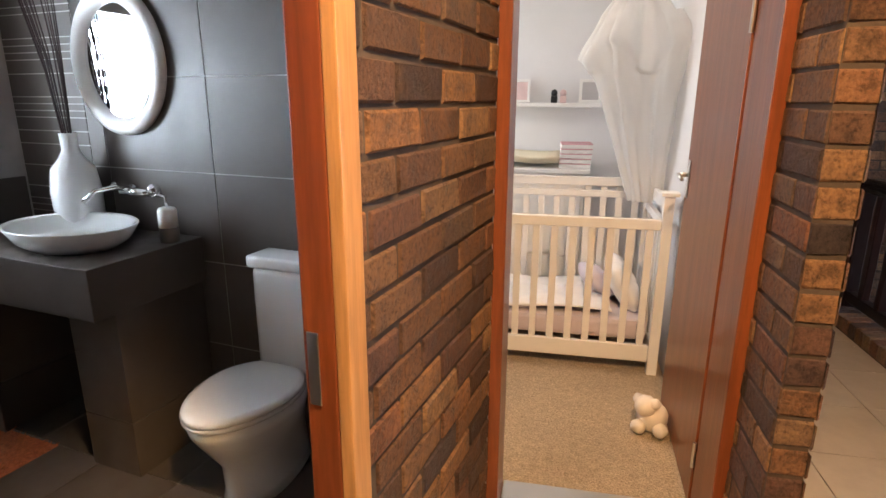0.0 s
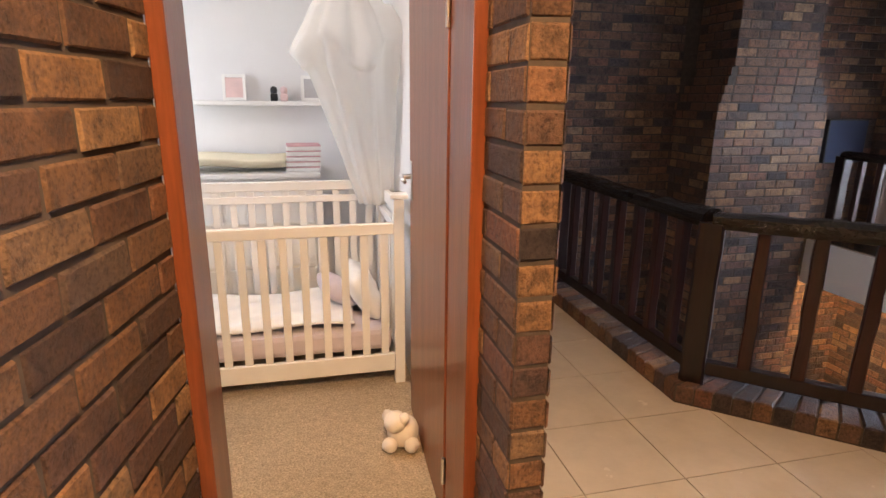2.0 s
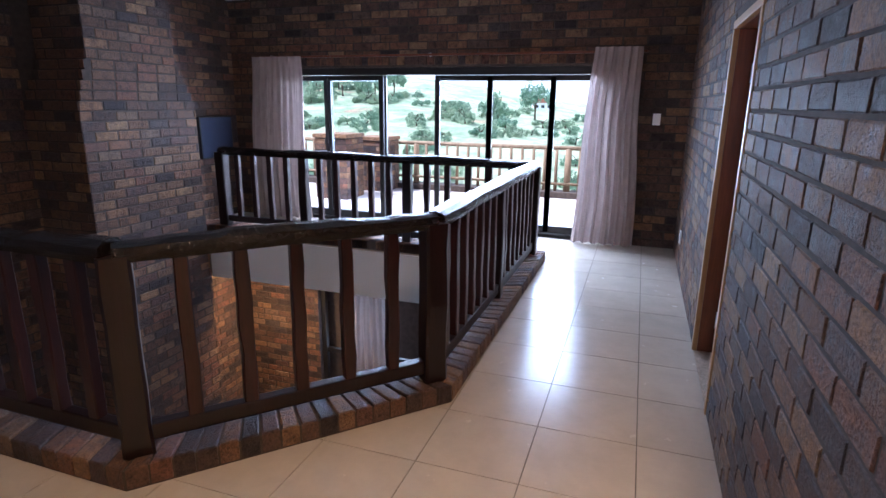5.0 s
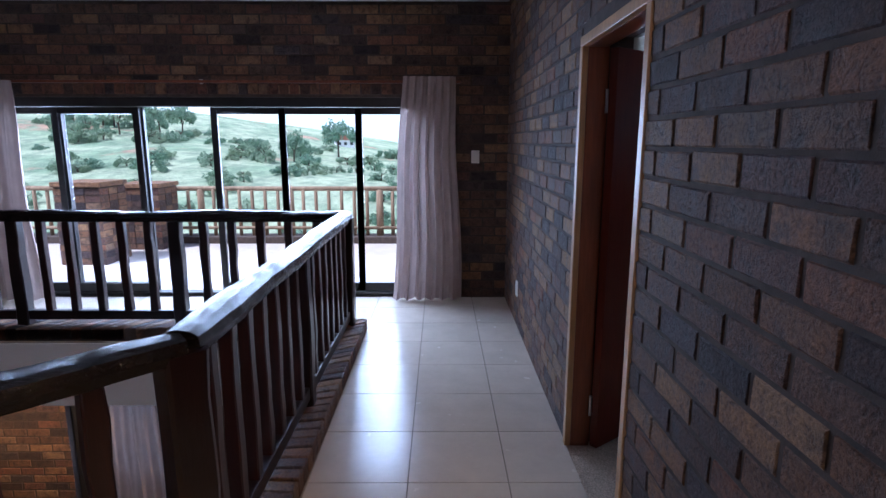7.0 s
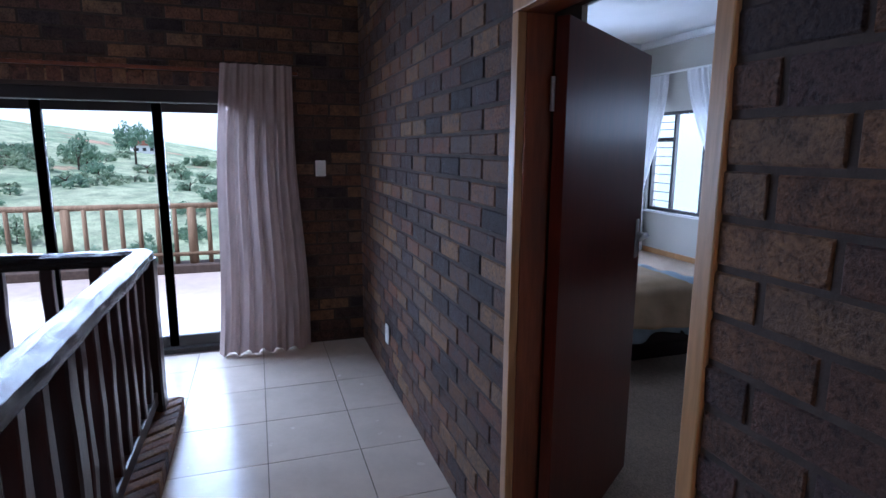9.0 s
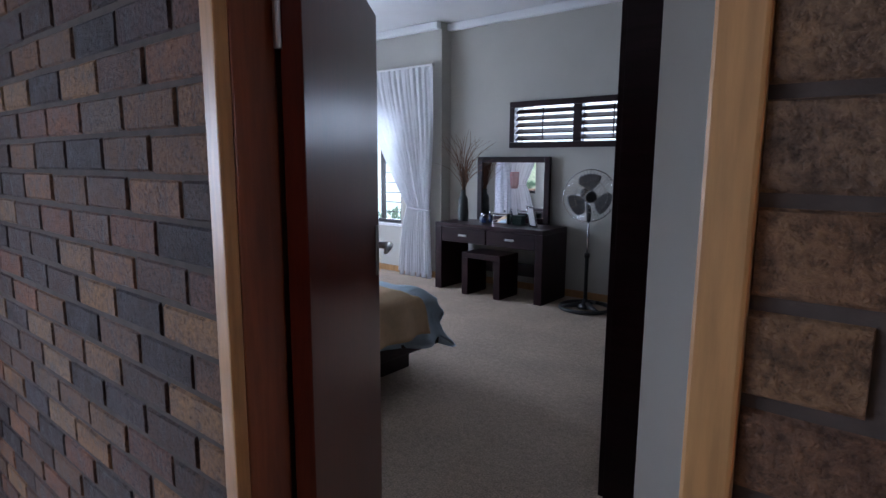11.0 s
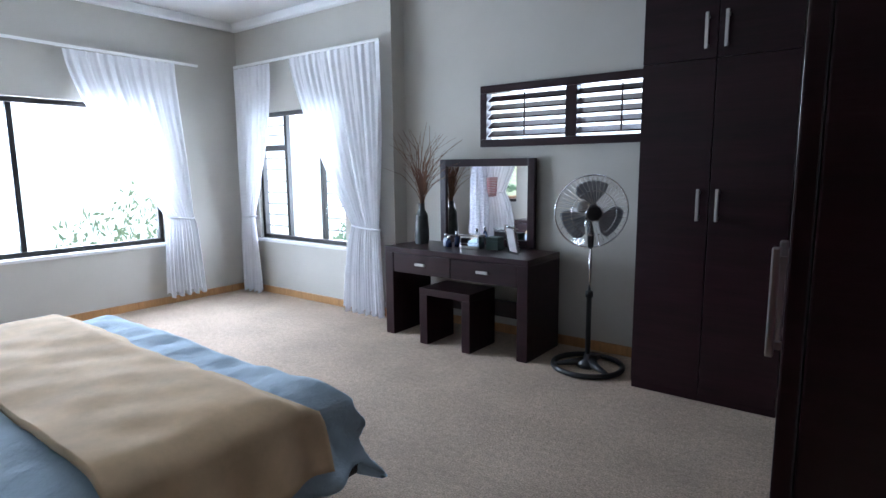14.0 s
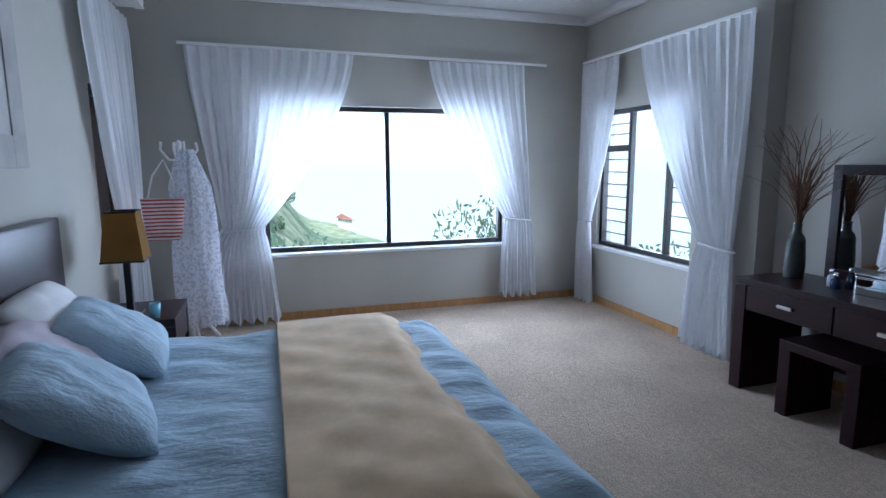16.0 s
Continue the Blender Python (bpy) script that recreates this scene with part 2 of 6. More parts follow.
M_MIRROR = plain("mirror_silver", (0.86, 0.87, 0.88), 0.015, 1.0, vary=0.0, bumps=0)


# ---- mesh helpers ----
def finish(name, bm, mat, smooth=False):
    me = bpy.data.meshes.new(name)
    bmesh.ops.recalc_face_normals(bm, faces=bm.faces)
    if smooth:
        for f in bm.faces:
            f.smooth = True
    bm.to_mesh(me)
    bm.free()
    me.materials.append(mat)
    return me


def part(name, bm, mat, parent, label="", smooth=False):
    ob = new(name, finish(name, bm, mat, smooth))
    ob.parent = parent
    return tagged(ob, label)


def thing(name, label, category, group="", at=(0, 0, 0), rz=0):
    ob = new(name)
    ob.empty_display_size = 0.1
    ob.matrix_basis = pose(*at, 0, 0, rz)
    return tagged(ob, label, category, group)


def structure(name, bm, mat, label, category, smooth=False):
    return tagged(new(name, finish(name, bm, mat, smooth)), label, category, kind="structure")


def box(bm, x0, x1, y0, y1, z0, z1, bevel=0.0, m=None):
    r = bmesh.ops.create_cube(bm, size=1)
    vs = r["verts"]
    mat = Matrix.LocRotScale(((x0 + x1) / 2, (y0 + y1) / 2, (z0 + z1) / 2), None, (abs(x1 - x0), abs(y1 - y0), abs(z1 - z0)))
    bmesh.ops.transform(bm, matrix=mat, verts=vs)
    if bevel:
        es = list({e for v in vs for e in v.link_edges})
        out = bmesh.ops.bevel(bm, geom=es, offset=bevel, segments=2, affect="EDGES", profile=0.6)
        vs = list({v for f in out["faces"] for v in f.verts} | {v for v in vs if v.is_valid})
    if m is not None:
        bmesh.ops.transform(bm, matrix=m, verts=vs)
    return bm


def cube(x0, x1, y0, y1, z0, z1, bevel=0.0, m=None):
    return box(bmesh.new(), x0, x1, y0, y1, z0, z1, bevel, m)


def lathe(profile, n=24, bm=None, m=None, sx=1.0, sy=1.0):
    """Turned shape from (radius, z) pairs."""
    bm = bm or bmesh.new()
    rings, made = [], []
    for r, z in profile:
        ring = [bm.verts.new((r * math.cos(2 * math.pi * i / n) * sx, r * math.sin(2 * math.pi * i / n) * sy, z)) for i in range(n)]
        rings.append(ring)
        made += ring
    for a, b in zip(rings, rings[1:]):
        for i in range(n):
            bm.faces.new((a[i], a[(i + 1) % n], b[(i + 1) % n], b[i]))
    for ring in (rings[0], rings[-1]):
        if len({round(v.co.x, 5) for v in ring}) > 1:
            bm.faces.new(ring)
    if m is not None:
        bmesh.ops.transform(bm, matrix=m, verts=made)
    return bm


def tube(points, radius, n=8, bm=None, closed=False):
    """Round bar along a line of points; radius may be one number or one for each point."""
    bm = bm or bmesh.new()
    pts = [Vector(p) for p in points]
    rad = radius if isinstance(radius, (list, tuple)) else [radius] * len(pts)
    rings, side = [], None
    for i, p in enumerate(pts):
        a = pts[i - 1] if (i or closed) else p
        b = pts[(i + 1) % len(pts)] if (i < len(pts) - 1 or closed) else p
        d = (b - a).normalized()
        if side is None:
            side = d.orthogonal().normalized()
        side = (side - d * side.dot(d)).normalized()
        up = d.cross(side)
        rings.append([bm.verts.new(p + rad[i] * (math.cos(2 * math.pi * k / n) * side + math.sin(2 * math.pi * k / n) * up)) for k in range(n)])
    pairs = list(zip(rings, rings[1:])) + ([(rings[-1], rings[0])] if closed else [])
    for a, b in pairs:
        for k in range(n):
            bm.faces.new((a[k], a[(k + 1) % n], b[(k + 1) % n], b[k]))
    if not closed:
        bm.faces.new(rings[0])
        bm.faces.new(rings[-1])
    return bm


def sheet(fn, nu, nv, thick=0.0, bm=None):
    """A surface from fn(u, v) with u and v in 0..1, given a thickness."""
    bm = bm or bmesh.new()
    grid = [[bm.verts.new(fn(i / nu, j / nv)) for j in range(nv + 1)] for i in range(nu + 1)]
    faces = [bm.faces.new((grid[i][j], grid[i + 1][j], grid[i + 1][j + 1], grid[i][j + 1])) for i in range(nu) for j in range(nv)]
    if thick:
        bmesh.ops.recalc_face_normals(bm, faces=faces)
        bmesh.ops.solidify(bm, geom=faces, thickness=thick)
    return bm


def slab_with_holes(u0, u1, z0, z1, holes):
    """Rectangles that fill a wall round its openings."""
    us = sorted({u0, u1, *[h for o in holes for h in o[:2]]})
    zs = sorted({z0, z1, *[h for o in holes for h in o[2:]]})
    for a, b in zip(us, us[1:]):
        for c, d in zip(zs, zs[1:]):
            if not any(o[0] <= (a + b) / 2 <= o[1] and o[2] <= (c + d) / 2 <= o[3] for o in holes):
                yield a, b, c, d


def wall(name, axis, u0, u1, face, back, z0, z1, mat, label, holes=()):
    """Wall along x or y between two faces, with openings (u0, u1, z0, z1) cut through."""
    bm = bmesh.new()
    for a, b, c, d in slab_with_holes(u0, u1, z0, z1, holes):
        if axis == "x":
            box(bm, a, b, min(face, back), max(face, back), c, d)
        else:
            box(bm, min(face, back), max(face, back), a, b, c, d)
    bmesh.ops.remove_doubles(bm, verts=bm.verts, dist=0.0005)
    return structure(name, bm, mat, label, "wall")


BRICK_W, BRICK_H, PITCH, COURSE = 0.220, 0.073, 0.232, 0.085
brick_meshes = {}


def brick_mesh(kind):
    """One of a few uneven brick faces, 0..1 long along x, proud along -y."""
    if kind not in brick_meshes:
        rng = random.Random(kind)
        bm = cube(-0.5, 0.5, 0, 1, -0.5, 0.5)
        for v in bm.verts:
            if v.co.y > 0.5:
                v.co.x *= 1 - rng.uniform(0.01, 0.05)
                v.co.z *= 1 - rng.uniform(0.06, 0.18)
                v.co.y += rng.uniform(-0.35, 0.15)
        brick_meshes[kind] = finish("brick", bm, M_BRICK_O)
    return brick_meshes[kind]


def clad(parent, origin, along, out, length, z0, z1, holes=(), near=None, shift=0.0, proud=0.0055):
    """Lay running-bond bricks on a wall face: pieces in the near stretch, the rest joined."""
    o, a, n = Vector((*origin, 0)), Vector((*along, 0)), Vector((*out, 0))
    rest = bmesh.new()
    rng = random.Random(int(length * 1000 + z1 * 77))
    turn = Matrix((( a.x, n.x, 0), (a.y, n.y, 0), (0, 0, 1))).to_4x4()
    k0 = math.floor(z0 / COURSE)
    count = 0
    for k in range(k0, math.ceil(z1 / COURSE)):
        lo, hi = max(z0, k * COURSE + 0.006), min(z1, k * COURSE + 0.079)
        if hi - lo < 0.02:
            continue
        u = -PITCH + (k % 2) * PITCH / 2 + shift
        while u < length:
            spans = [(max(0.0, u + rng.uniform(0, 0.003)), min(length, u + BRICK_W - rng.uniform(0, 0.004)))]
            for h in holes:
                if h[2] < hi - 0.01 and h[3] > lo + 0.01:
                    cut = []
                    for s, e in spans:
                        cut += [(s, min(e, h[0])), (max(s, h[1]), e)]
                    spans = cut
            for s, e in spans:
                if e - s > 0.02:
                    c = o + a * ((s + e) / 2) + Vector((0, 0, (lo + hi) / 2 + rng.uniform(-0.002, 0.002)))
                    m = Matrix.Translation(c) @ turn @ Matrix.Rotation(rng.uniform(-0.006, 0.006), 4, "Y") @ Matrix.Diagonal((e - s, proud + rng.uniform(-0.0015, 0.0015), hi - lo, 1))
                    if near and near[0] <= (s + e) / 2 <= near[1] and near[2] <= (lo + hi) / 2 <= near[3] and count < 300:
                        ob = new("brick", brick_mesh(rng.randrange(8)))
                        ob.parent = parent
                        ob.matrix_basis = parent.matrix_basis.inverted() @ m
                        count += 1
                    else:
                        vs = [rest.verts.new(m @ Vector((x * (0.97 if y else 1), y, z * (0.86 if y else 1)))) for x, y, z in
                              ((-0.5, 0, -0.5), (0.5, 0, -0.5), (0.5, 0, 0.5), (-0.5, 0, 0.5), (-0.5, 1, -0.5), (0.5, 1, -0.5), (0.5, 1, 0.5), (-0.5, 1, 0.5))]
                        for f in ((4, 5, 6, 7), (0, 1, 5, 4), (1, 2, 6, 5), (2, 3, 7, 6), (3, 0, 4, 7)):
                            rest.faces.new([vs[i] for i in f])
            u += PITCH
    if rest.verts:
        ob = part("brick_courses", rest, M_BRICK_I, parent)
        tagged(ob, "courses of rough brown clay brick", kind="stuff")
    else:
        rest.free()


# ---- structure: gallery, passage, nursery and bathroom ----
WX, SY, EX, NY, TOP = 0.83, -0.14, 7.74, 5.30, 2.74
VOID = [(2.88, NY), (2.88, 2.03), (3.95, 1.07), (6.76, 1.06), (6.76, NY)]
INNER = [(3.12, NY), (3.12, 2.12), (4.03, 1.30), (6.53, 1.30), (6.53, NY)]
DOOR_W = (4.26, 5.10, 0.0, 1.905)
SLIDE = (0.55, 4.55, 0.0, 1.85)


def prism(poly, z0, z1, bm=None):
    bm = bm or bmesh.new()
    lo, hi = [bm.verts.new((*p, z0)) for p in poly], [bm.verts.new((*p, z1)) for p in poly]
    bm.faces.new(lo)
    bm.faces.new(hi)
    for i in range(len(poly)):
        j = (i + 1) % len(poly)
        bm.faces.new((lo[i], lo[j], hi[j], hi[i]))
    return bm


floor_bm = bmesh.new()
prism([(0.06, -2.6), (2.1, -2.6), (2.1, SY), (EX, SY), (EX, 1.30), (WX - 0.1, 1.30)], -0.45, -0.006, floor_bm)
prism([(WX - 0.1, 1.302), (4.03, 1.302), (3.12, 2.12), (3.12, NY), (WX - 0.1, NY)], -0.45, -0.006, floor_bm)
prism([(6.53, 1.302), (EX, 1.302), (EX, NY), (6.53, NY)], -0.45, -0.006, floor_bm)
floor = structure("floor", floor_bm, M_GROUT, "glossy cream tiled gallery floor with dark grout", "floor")

wall_south = wall("wall_south", "x", 2.1, EX, SY, SY - 0.22, 0, TOP, M_MORTAR, "dark brown face-brick wall with an open doorway", [DOOR_W])
wall_east = wall("wall_east", "y", SY - 0.22, NY + 0.22, EX, EX + 0.24, -3.0, TOP, M_MORTAR, "brown face-brick wall round wide sliding doors", [SLIDE, (0.8, 4.2, -2.9, -0.9)])
wall_north = wall("wall_north", "x", 1.75, EX, NY, NY + 0.22, -3.0, TOP, M_MORTAR, "dark brown face-brick double-height wall")
BATH_DOOR = (-0.48, 0.43, 0.0, 1.97)
wall_west = wall("wall_west", "y", -2.6, 1.238, WX, WX - 0.075, 0, TOP, M_MORTAR, "warm-lit rough brown face-brick passage wall", [BATH_DOOR])
wall_pier = wall("wall_pier", "y", 0.975, 1.36, 1.60, 1.685, 0, TOP, M_MORTAR, "end of a half-brick face-brick stub wall")
wall_nursery_east = wall("wall_nursery_east", "y", 1.46, NY, 1.64, 1.75, 0, TOP, M_WHITEWALL, "plain white nursery wall")
wall_nursery = wall("wall_nursery", "x", WX - 0.075, 1.75, 1.36, 1.46, 0, TOP, M_WHITEWALL, "wall with the nursery doorway", [(0.87, 1.60, 0, 1.97)])
wall_nursery_north = wall("wall_nursery_north", "x", -0.6, 1.75, 4.05, 4.2, 0, TOP, M_WHITEWALL, "pale lilac-white nursery wall")
wall_nursery_west = wall("wall_nursery_west", "y", 1.66, 4.05, -0.32, -0.5, 0, TOP, M_WHITEWALL, "white nursery wall with a window", [(2.5, 3.9, 0.9, 2.1)])
wall_passage_east = wall("wall_passage_east", "y", -2.6, SY, 2.1, 2.21, 0, TOP, M_MORTAR, "face-brick passage wall")
wall_passage_south = wall("wall_passage_south", "x", 0.0, 2.1, -2.6, -2.8, 0, TOP, M_WHITEWALL, "plain white end wall of the passage")
wall_bath_north = wall("wall_bath_north", "x", -2.0, WX - 0.075, 1.52, 1.62, 0, TOP, M_DARKGROUT, "bathroom wall with large charcoal tiles")
wall_bath_west = wall("wall_bath_west", "y", -1.9, 1.62, -1.62, -1.75, 0, TOP, M_DARKGROUT, "dark bathroom wall with a shuttered window", [(0.10, 1.06, 1.10, 1.90)])
wall_bath_south = wall("wall_bath_south", "x", -1.75, WX - 0.075, -1.75, -1.9, 0, TOP, M_WHITEWALL, "plain white bathroom wall")
bath_floor = structure("floor_bathroom", cube(-1.75, WX - 0.075, -1.9, 1.62, -0.2, -0.006), M_DARKGROUT, "dark tiled bathroom floor", "floor")
nursery_floor = structure("floor_nursery", prism([(0.88, 1.462), (1.64, 1.462), (1.64, 4.2), (-0.5, 4.2), (-0.5, 1.90), (0.40, 1.64)], -0.2, 0.0), M_CARPET2, "tan carpet on the nursery floor", "floor")
ceiling = structure("ceiling", cube(-2.9, EX + 0.24, -2.8, NY + 0.22, TOP, TOP + 0.2), M_CEILING, "plain white ceiling", "ceiling")
cornice_bm = bmesh.new()
box(cornice_bm, 1.75, EX, NY - 0.09, NY - 0.013, TOP - 0.09, TOP - 0.004, 0.02)
box(cornice_bm, EX - 0.09, EX - 0.013, SY + 0.02, NY - 0.1, TOP - 0.09, TOP - 0.004, 0.02)
cornice = structure("trim_cornice", cornice_bm, M_CEILING, "white moulded cornice", "cornice")

# lower storey seen through the void
lower_floor = structure("floor_lower", cube(1.0, 8.2, -1.0, NY + 0.2, -3.1, -2.9), M_TILE, "cream tiled floor of the storey below", "floor")
lower_west = wall("wall_lower_west", "y", -1.0, NY, 2.2, 2.0, -2.9, -0.45, M_WHITEWALL, "plain wall of the storey below")
lower_south = wall("wall_lower_south", "x", 2.0, EX, -0.9, -1.0, -2.9, -0.45, M_WHITEWALL, "plain wall of the storey below")
beam = structure("trim_slab_edge", cube(6.5, 6.53, 1.3, NY - 0.5, -0.50, -0.012), M_WHITEWALL, "white plastered slab edge", "slab edge")
beam2 = structure("trim_slab_edge_south", cube(4.03, 6.5, 1.3, 1.33, -0.50, -0.012), M_WHITEWALL, "white plastered slab edge", "slab edge")

# ---- structure: bedroom ----
BX, BY, BY2, BTOP, BN = 10.74, -4.83, -5.0, 2.98, SY - 0.22
EWIN, SWIN, HWIN = (-3.90, -1.48, 0.645, 2.02), (9.05, 10.45, 0.62, 2.0), (5.98, 7.52, 1.585, 2.015)
floor_bedroom = structure("floor_bedroom", cube(3.2, BX, BY2, SY + 0.0004, -0.2, 0.0), M_CARPET, "beige cut-pile bedroom carpet", "floor")
NWIN = (9.78, 10.45, 0.80, 2.05)
wall_bed_north = wall("wall_bedroom_north", "x", 3.2, BX, BN, BN - 0.02, 0, BTOP, M_GREYWALL, "putty-grey painted bedroom wall", [DOOR_W, NWIN])
wall_bed_north2 = wall("wall_bedroom_north_outer", "x", EX + 0.24, BX + 0.2, BN + 0.2, BN + 0.002, -0.2, BTOP + 0.1, M_MORTAR, "outer brick wall", [NWIN])
wall_bed_east = wall("wall_bedroom_east", "y", BY2 - 0.2, BN + 0.2, BX, BX + 0.2, 0, BTOP, M_GREYWALL, "putty-grey wall round a wide window", [EWIN])
wall_bed_south = wall("wall_bedroom_south", "x", 8.40, BX, BY, BY - 0.18, 0, BTOP, M_GREYWALL, "putty-grey wall round a narrow window", [SWIN])
wall_bed_south2 = wall("wall_bedroom_south_recess", "x", 3.2, 8.40, BY2, BY2 - 0.2, 0, BTOP, M_GREYWALL, "putty-grey wall with a shuttered high window", [HWIN])
wall_bed_west = wall("wall_bedroom_west", "y", BY2, -0.54, 4.48, 4.3, 0, BTOP, M_GREYWALL, "putty-grey bedroom wall")
ceiling_bedroom = structure("ceiling_bedroom", cube(3.0, BX + 0.2, BY2 - 0.2, BN - 0.02, BTOP, BTOP + 0.2), M_CEILING, "white bedroom ceiling", "ceiling")
cb = bmesh.new()
box(cb, BX - 0.09, BX - 0.002, BY + 0.09, BN - 0.03, BTOP - 0.09, BTOP - 0.002, 0.025)
box(cb, 8.40, BX - 0.002, BY + 0.002, BY + 0.088, BTOP - 0.09, BTOP - 0.002, 0.025)
box(cb, 3.2, 8.398, BY2 + 0.002, BY2 + 0.088, BTOP - 0.09, BTOP - 0.002, 0.025)
cornice_bed = structure("trim_cornice_bedroom", cb, M_CEILING, "white coved cornice", "cornice")
sk = bmesh.new()
box(sk, BX - 0.02, BX - 0.001, BY + 0.02, BN - 0.03, 0.001, 0.075, 0.004)
box(sk, 8.40, BX - 0.001, BY + 0.001, BY + 0.02, 0.001, 0.075, 0.004)
box(sk, 3.2, 8.398, BY2 + 0.001, BY2 + 0.02, 0.001, 0.075, 0.004)
baseboard = structure("baseboard", sk, M_PINE, "varnished pine skirting board", "baseboard")


# ---- balustrade round the void ----
def offset_between(a, b, d):
    """Points a and b moved d to the left of the way from a to b."""
    v = (Vector(b) - Vector(a)).normalized()
    n = Vector((-v.y, v.x)) * d
    return Vector(a) + n, Vector(b) + n


def kerb_run(name, outer_a, outer_b, inner_a, inner_b):
    """Low kerb of bricks on edge between the outer and inner line."""
    ob = structure(name, prism([outer_a, outer_b, inner_b, inner_a], 0.0, 0.088), M_MORTAR, "low kerb of header bricks under the balustrade", "kerb")
    oa, ob_, ia, ib = (Vector(p) for p in (outer_a, outer_b, inner_a, inner_b))
    n = max(1, round((ob_ - oa).length / 0.085))
    rng = random.Random(n)
    for i in range(n):
        s, e = (i + 0.06) / n, (i + 0.94) / n
        cs = [oa.lerp(ob_, s), oa.lerp(ob_, e), ia.lerp(ib, e), ia.lerp(ib, s)]
        c = sum(cs, Vector((0, 0))) / 4
        cs = [c + (q - c) * 1.0 for q in cs]
        d = (ob_ - oa).normalized()
        nrm = Vector((d.y, -d.x)) * 0.008
        cs[0] = cs[0] + nrm
        cs[1] = cs[1] + nrm
        bm = prism([tuple(q - Vector(c)) for q in cs], 0.012, 0.1 + rng.uniform(-0.003, 0.004))
        bmesh.ops.bevel(bm, geom=[ed for ed in bm.edges if min(v.co.z for v in ed.verts) > 0.05], offset=0.006, segments=1, affect="EDGES")
        k = new("brick", finish("brick", bm, M_BRICK_O))
        k.parent = ob
        k.matrix_basis = Matrix.Translation((c.x, c.y, 0))
    return ob


for i, nm in enumerate(("kerb_west", "kerb_corner", "kerb_south", "kerb_east")):
    kerb_run(nm, VOID[i], VOID[i + 1], INNER[i], INNER[i + 1])

MID = [tuple((Vector(a) + Vector(b)) / 2) for a, b in zip(VOID, INNER)]
MID[0], MID[-1] = (MID[0][0], NY - 0.02), (MID[-1][0], 4.66)


def log_rail(a, b, seed):
    """A rough-hewn half-round handrail with a wavy worn top."""
    a, b = Vector((*a, 0)), Vector((*b, 0))
    d = (b - a).normalized()
    n = Vector((-d.y, d.x, 0))
    length = (b - a).length
    rng = random.Random(seed)
    ph = [rng.uniform(0, 6) for _ in range(4)]
    bm = bmesh.new()
    rings = []
    steps = max(4, int(length / 0.06))
    for i in range(steps + 1):
        u = length * i / steps
        w = 0.058 + 0.005 * math.sin(u * 7 + ph[0]) + rng.uniform(-0.003, 0.003)
        h = 0.965 + 0.006 * math.sin(u * 5 + ph[1]) + rng.uniform(-0.004, 0.004)
        shape = [(-w * 0.8, 0.885), (-w, 0.915), (-w * 0.93, 0.945), (-w * 0.5, h - 0.004), (0, h), (w * 0.5, h - 0.004), (w * 0.93, 0.945), (w, 0.915), (w * 0.8, 0.885)]
        rings.append([bm.verts.new(a + d * u + n * (s + rng.uniform(-0.002, 0.002)) + Vector((0, 0, z))) for s, z in shape])
    for p, q in zip(rings, rings[1:]):
        for k in range(9):
            bm.faces.new((p[k], p[(k + 1) % 9], q[(k + 1) % 9], q[k]))
    bm.faces.new(rings[0])
    bm.faces.new(rings[-1])
    return bm


def upright(bm, c, d, w, t, z0, z1, rng, wob=0.004):
    """A hewn timber upright, slightly uneven."""
    n = Vector((-d.y, d.x, 0))
    levels = 6
    rings = []
    for k in range(levels + 1):
        z = z0 + (z1 - z0) * k / levels
        ww, tt = w / 2 + rng.uniform(-wob, wob), t / 2 + rng.uniform(-wob, wob)
        o = c + d * rng.uniform(-wob, wob)
        rings.append([bm.verts.new(o + d * sx * ww + n * sy * tt + Vector((0, 0, z))) for sx, sy in ((-1, -0.8), (-0.8, -1), (0.8, -1), (1, -0.8), (1, 0.8), (0.8, 1), (-0.8, 1), (-1, 0.8))])
    for p, q in zip(rings, rings[1:]):
        for k in range(8):
            bm.faces.new((p[k], p[(k + 1) % 8], q[(k + 1) % 8], q[k]))
    bm.faces.new(rings[0])
    bm.faces.new(rings[-1])
    return bm


balustrade = thing("balustrade", "dark stained rough timber balustrade on a brick kerb", "balustrade", at=(MID[1][0], MID[1][1], 0.1))


def bal_part(name, bm, mat):
    bmesh.ops.transform(bm, matrix=balustrade.matrix_basis.inverted(), verts=bm.verts)
    return part(name, bm, mat, balustrade)


rng = random.Random(5)
RUNS = [(0, 1, [0.5], 0.205), (1, 2, [], 0.205), (2, 3, [0.5], 0.17), (3, 4, [0.36, 0.70], 0.205)]
for i, j, posts, gap in RUNS:
    a, b = Vector((*MID[i], 0)), Vector((*MID[j], 0))
    d, length = (b - a).normalized(), (b - a).length
    bal_part("handrail", log_rail(MID[i], MID[j], i), M_RAIL_TOP)
    bal_part("bottom_rail", cube(-length / 2, length / 2, -0.028, 0.028, 0.14, 0.21, 0.008, Matrix.Translation((a + b) / 2) @ Matrix.Rotation(math.atan2(d.y, d.x), 4, "Z")), M_RAIL)
    stops = [0.0] + [p * length for p in posts] + [length]
    for s in stops[1:-1]:
        bal_part("post", upright(bmesh.new(), a + d * s, d, 0.09, 0.085, 0.096, 0.90, rng), M_RAIL)
    for s, e in zip(stops, stops[1:]):
        n = max(1, round((e - s) / gap) - 1)
        for k in range(n):
            u = s + (e - s) * (k + 1) / (n + 1)
            bal_part("baluster", upright(bmesh.new(), a + d * u, d, 0.056, 0.050, 0.2, 0.90, rng, 0.003), M_BALUSTER)
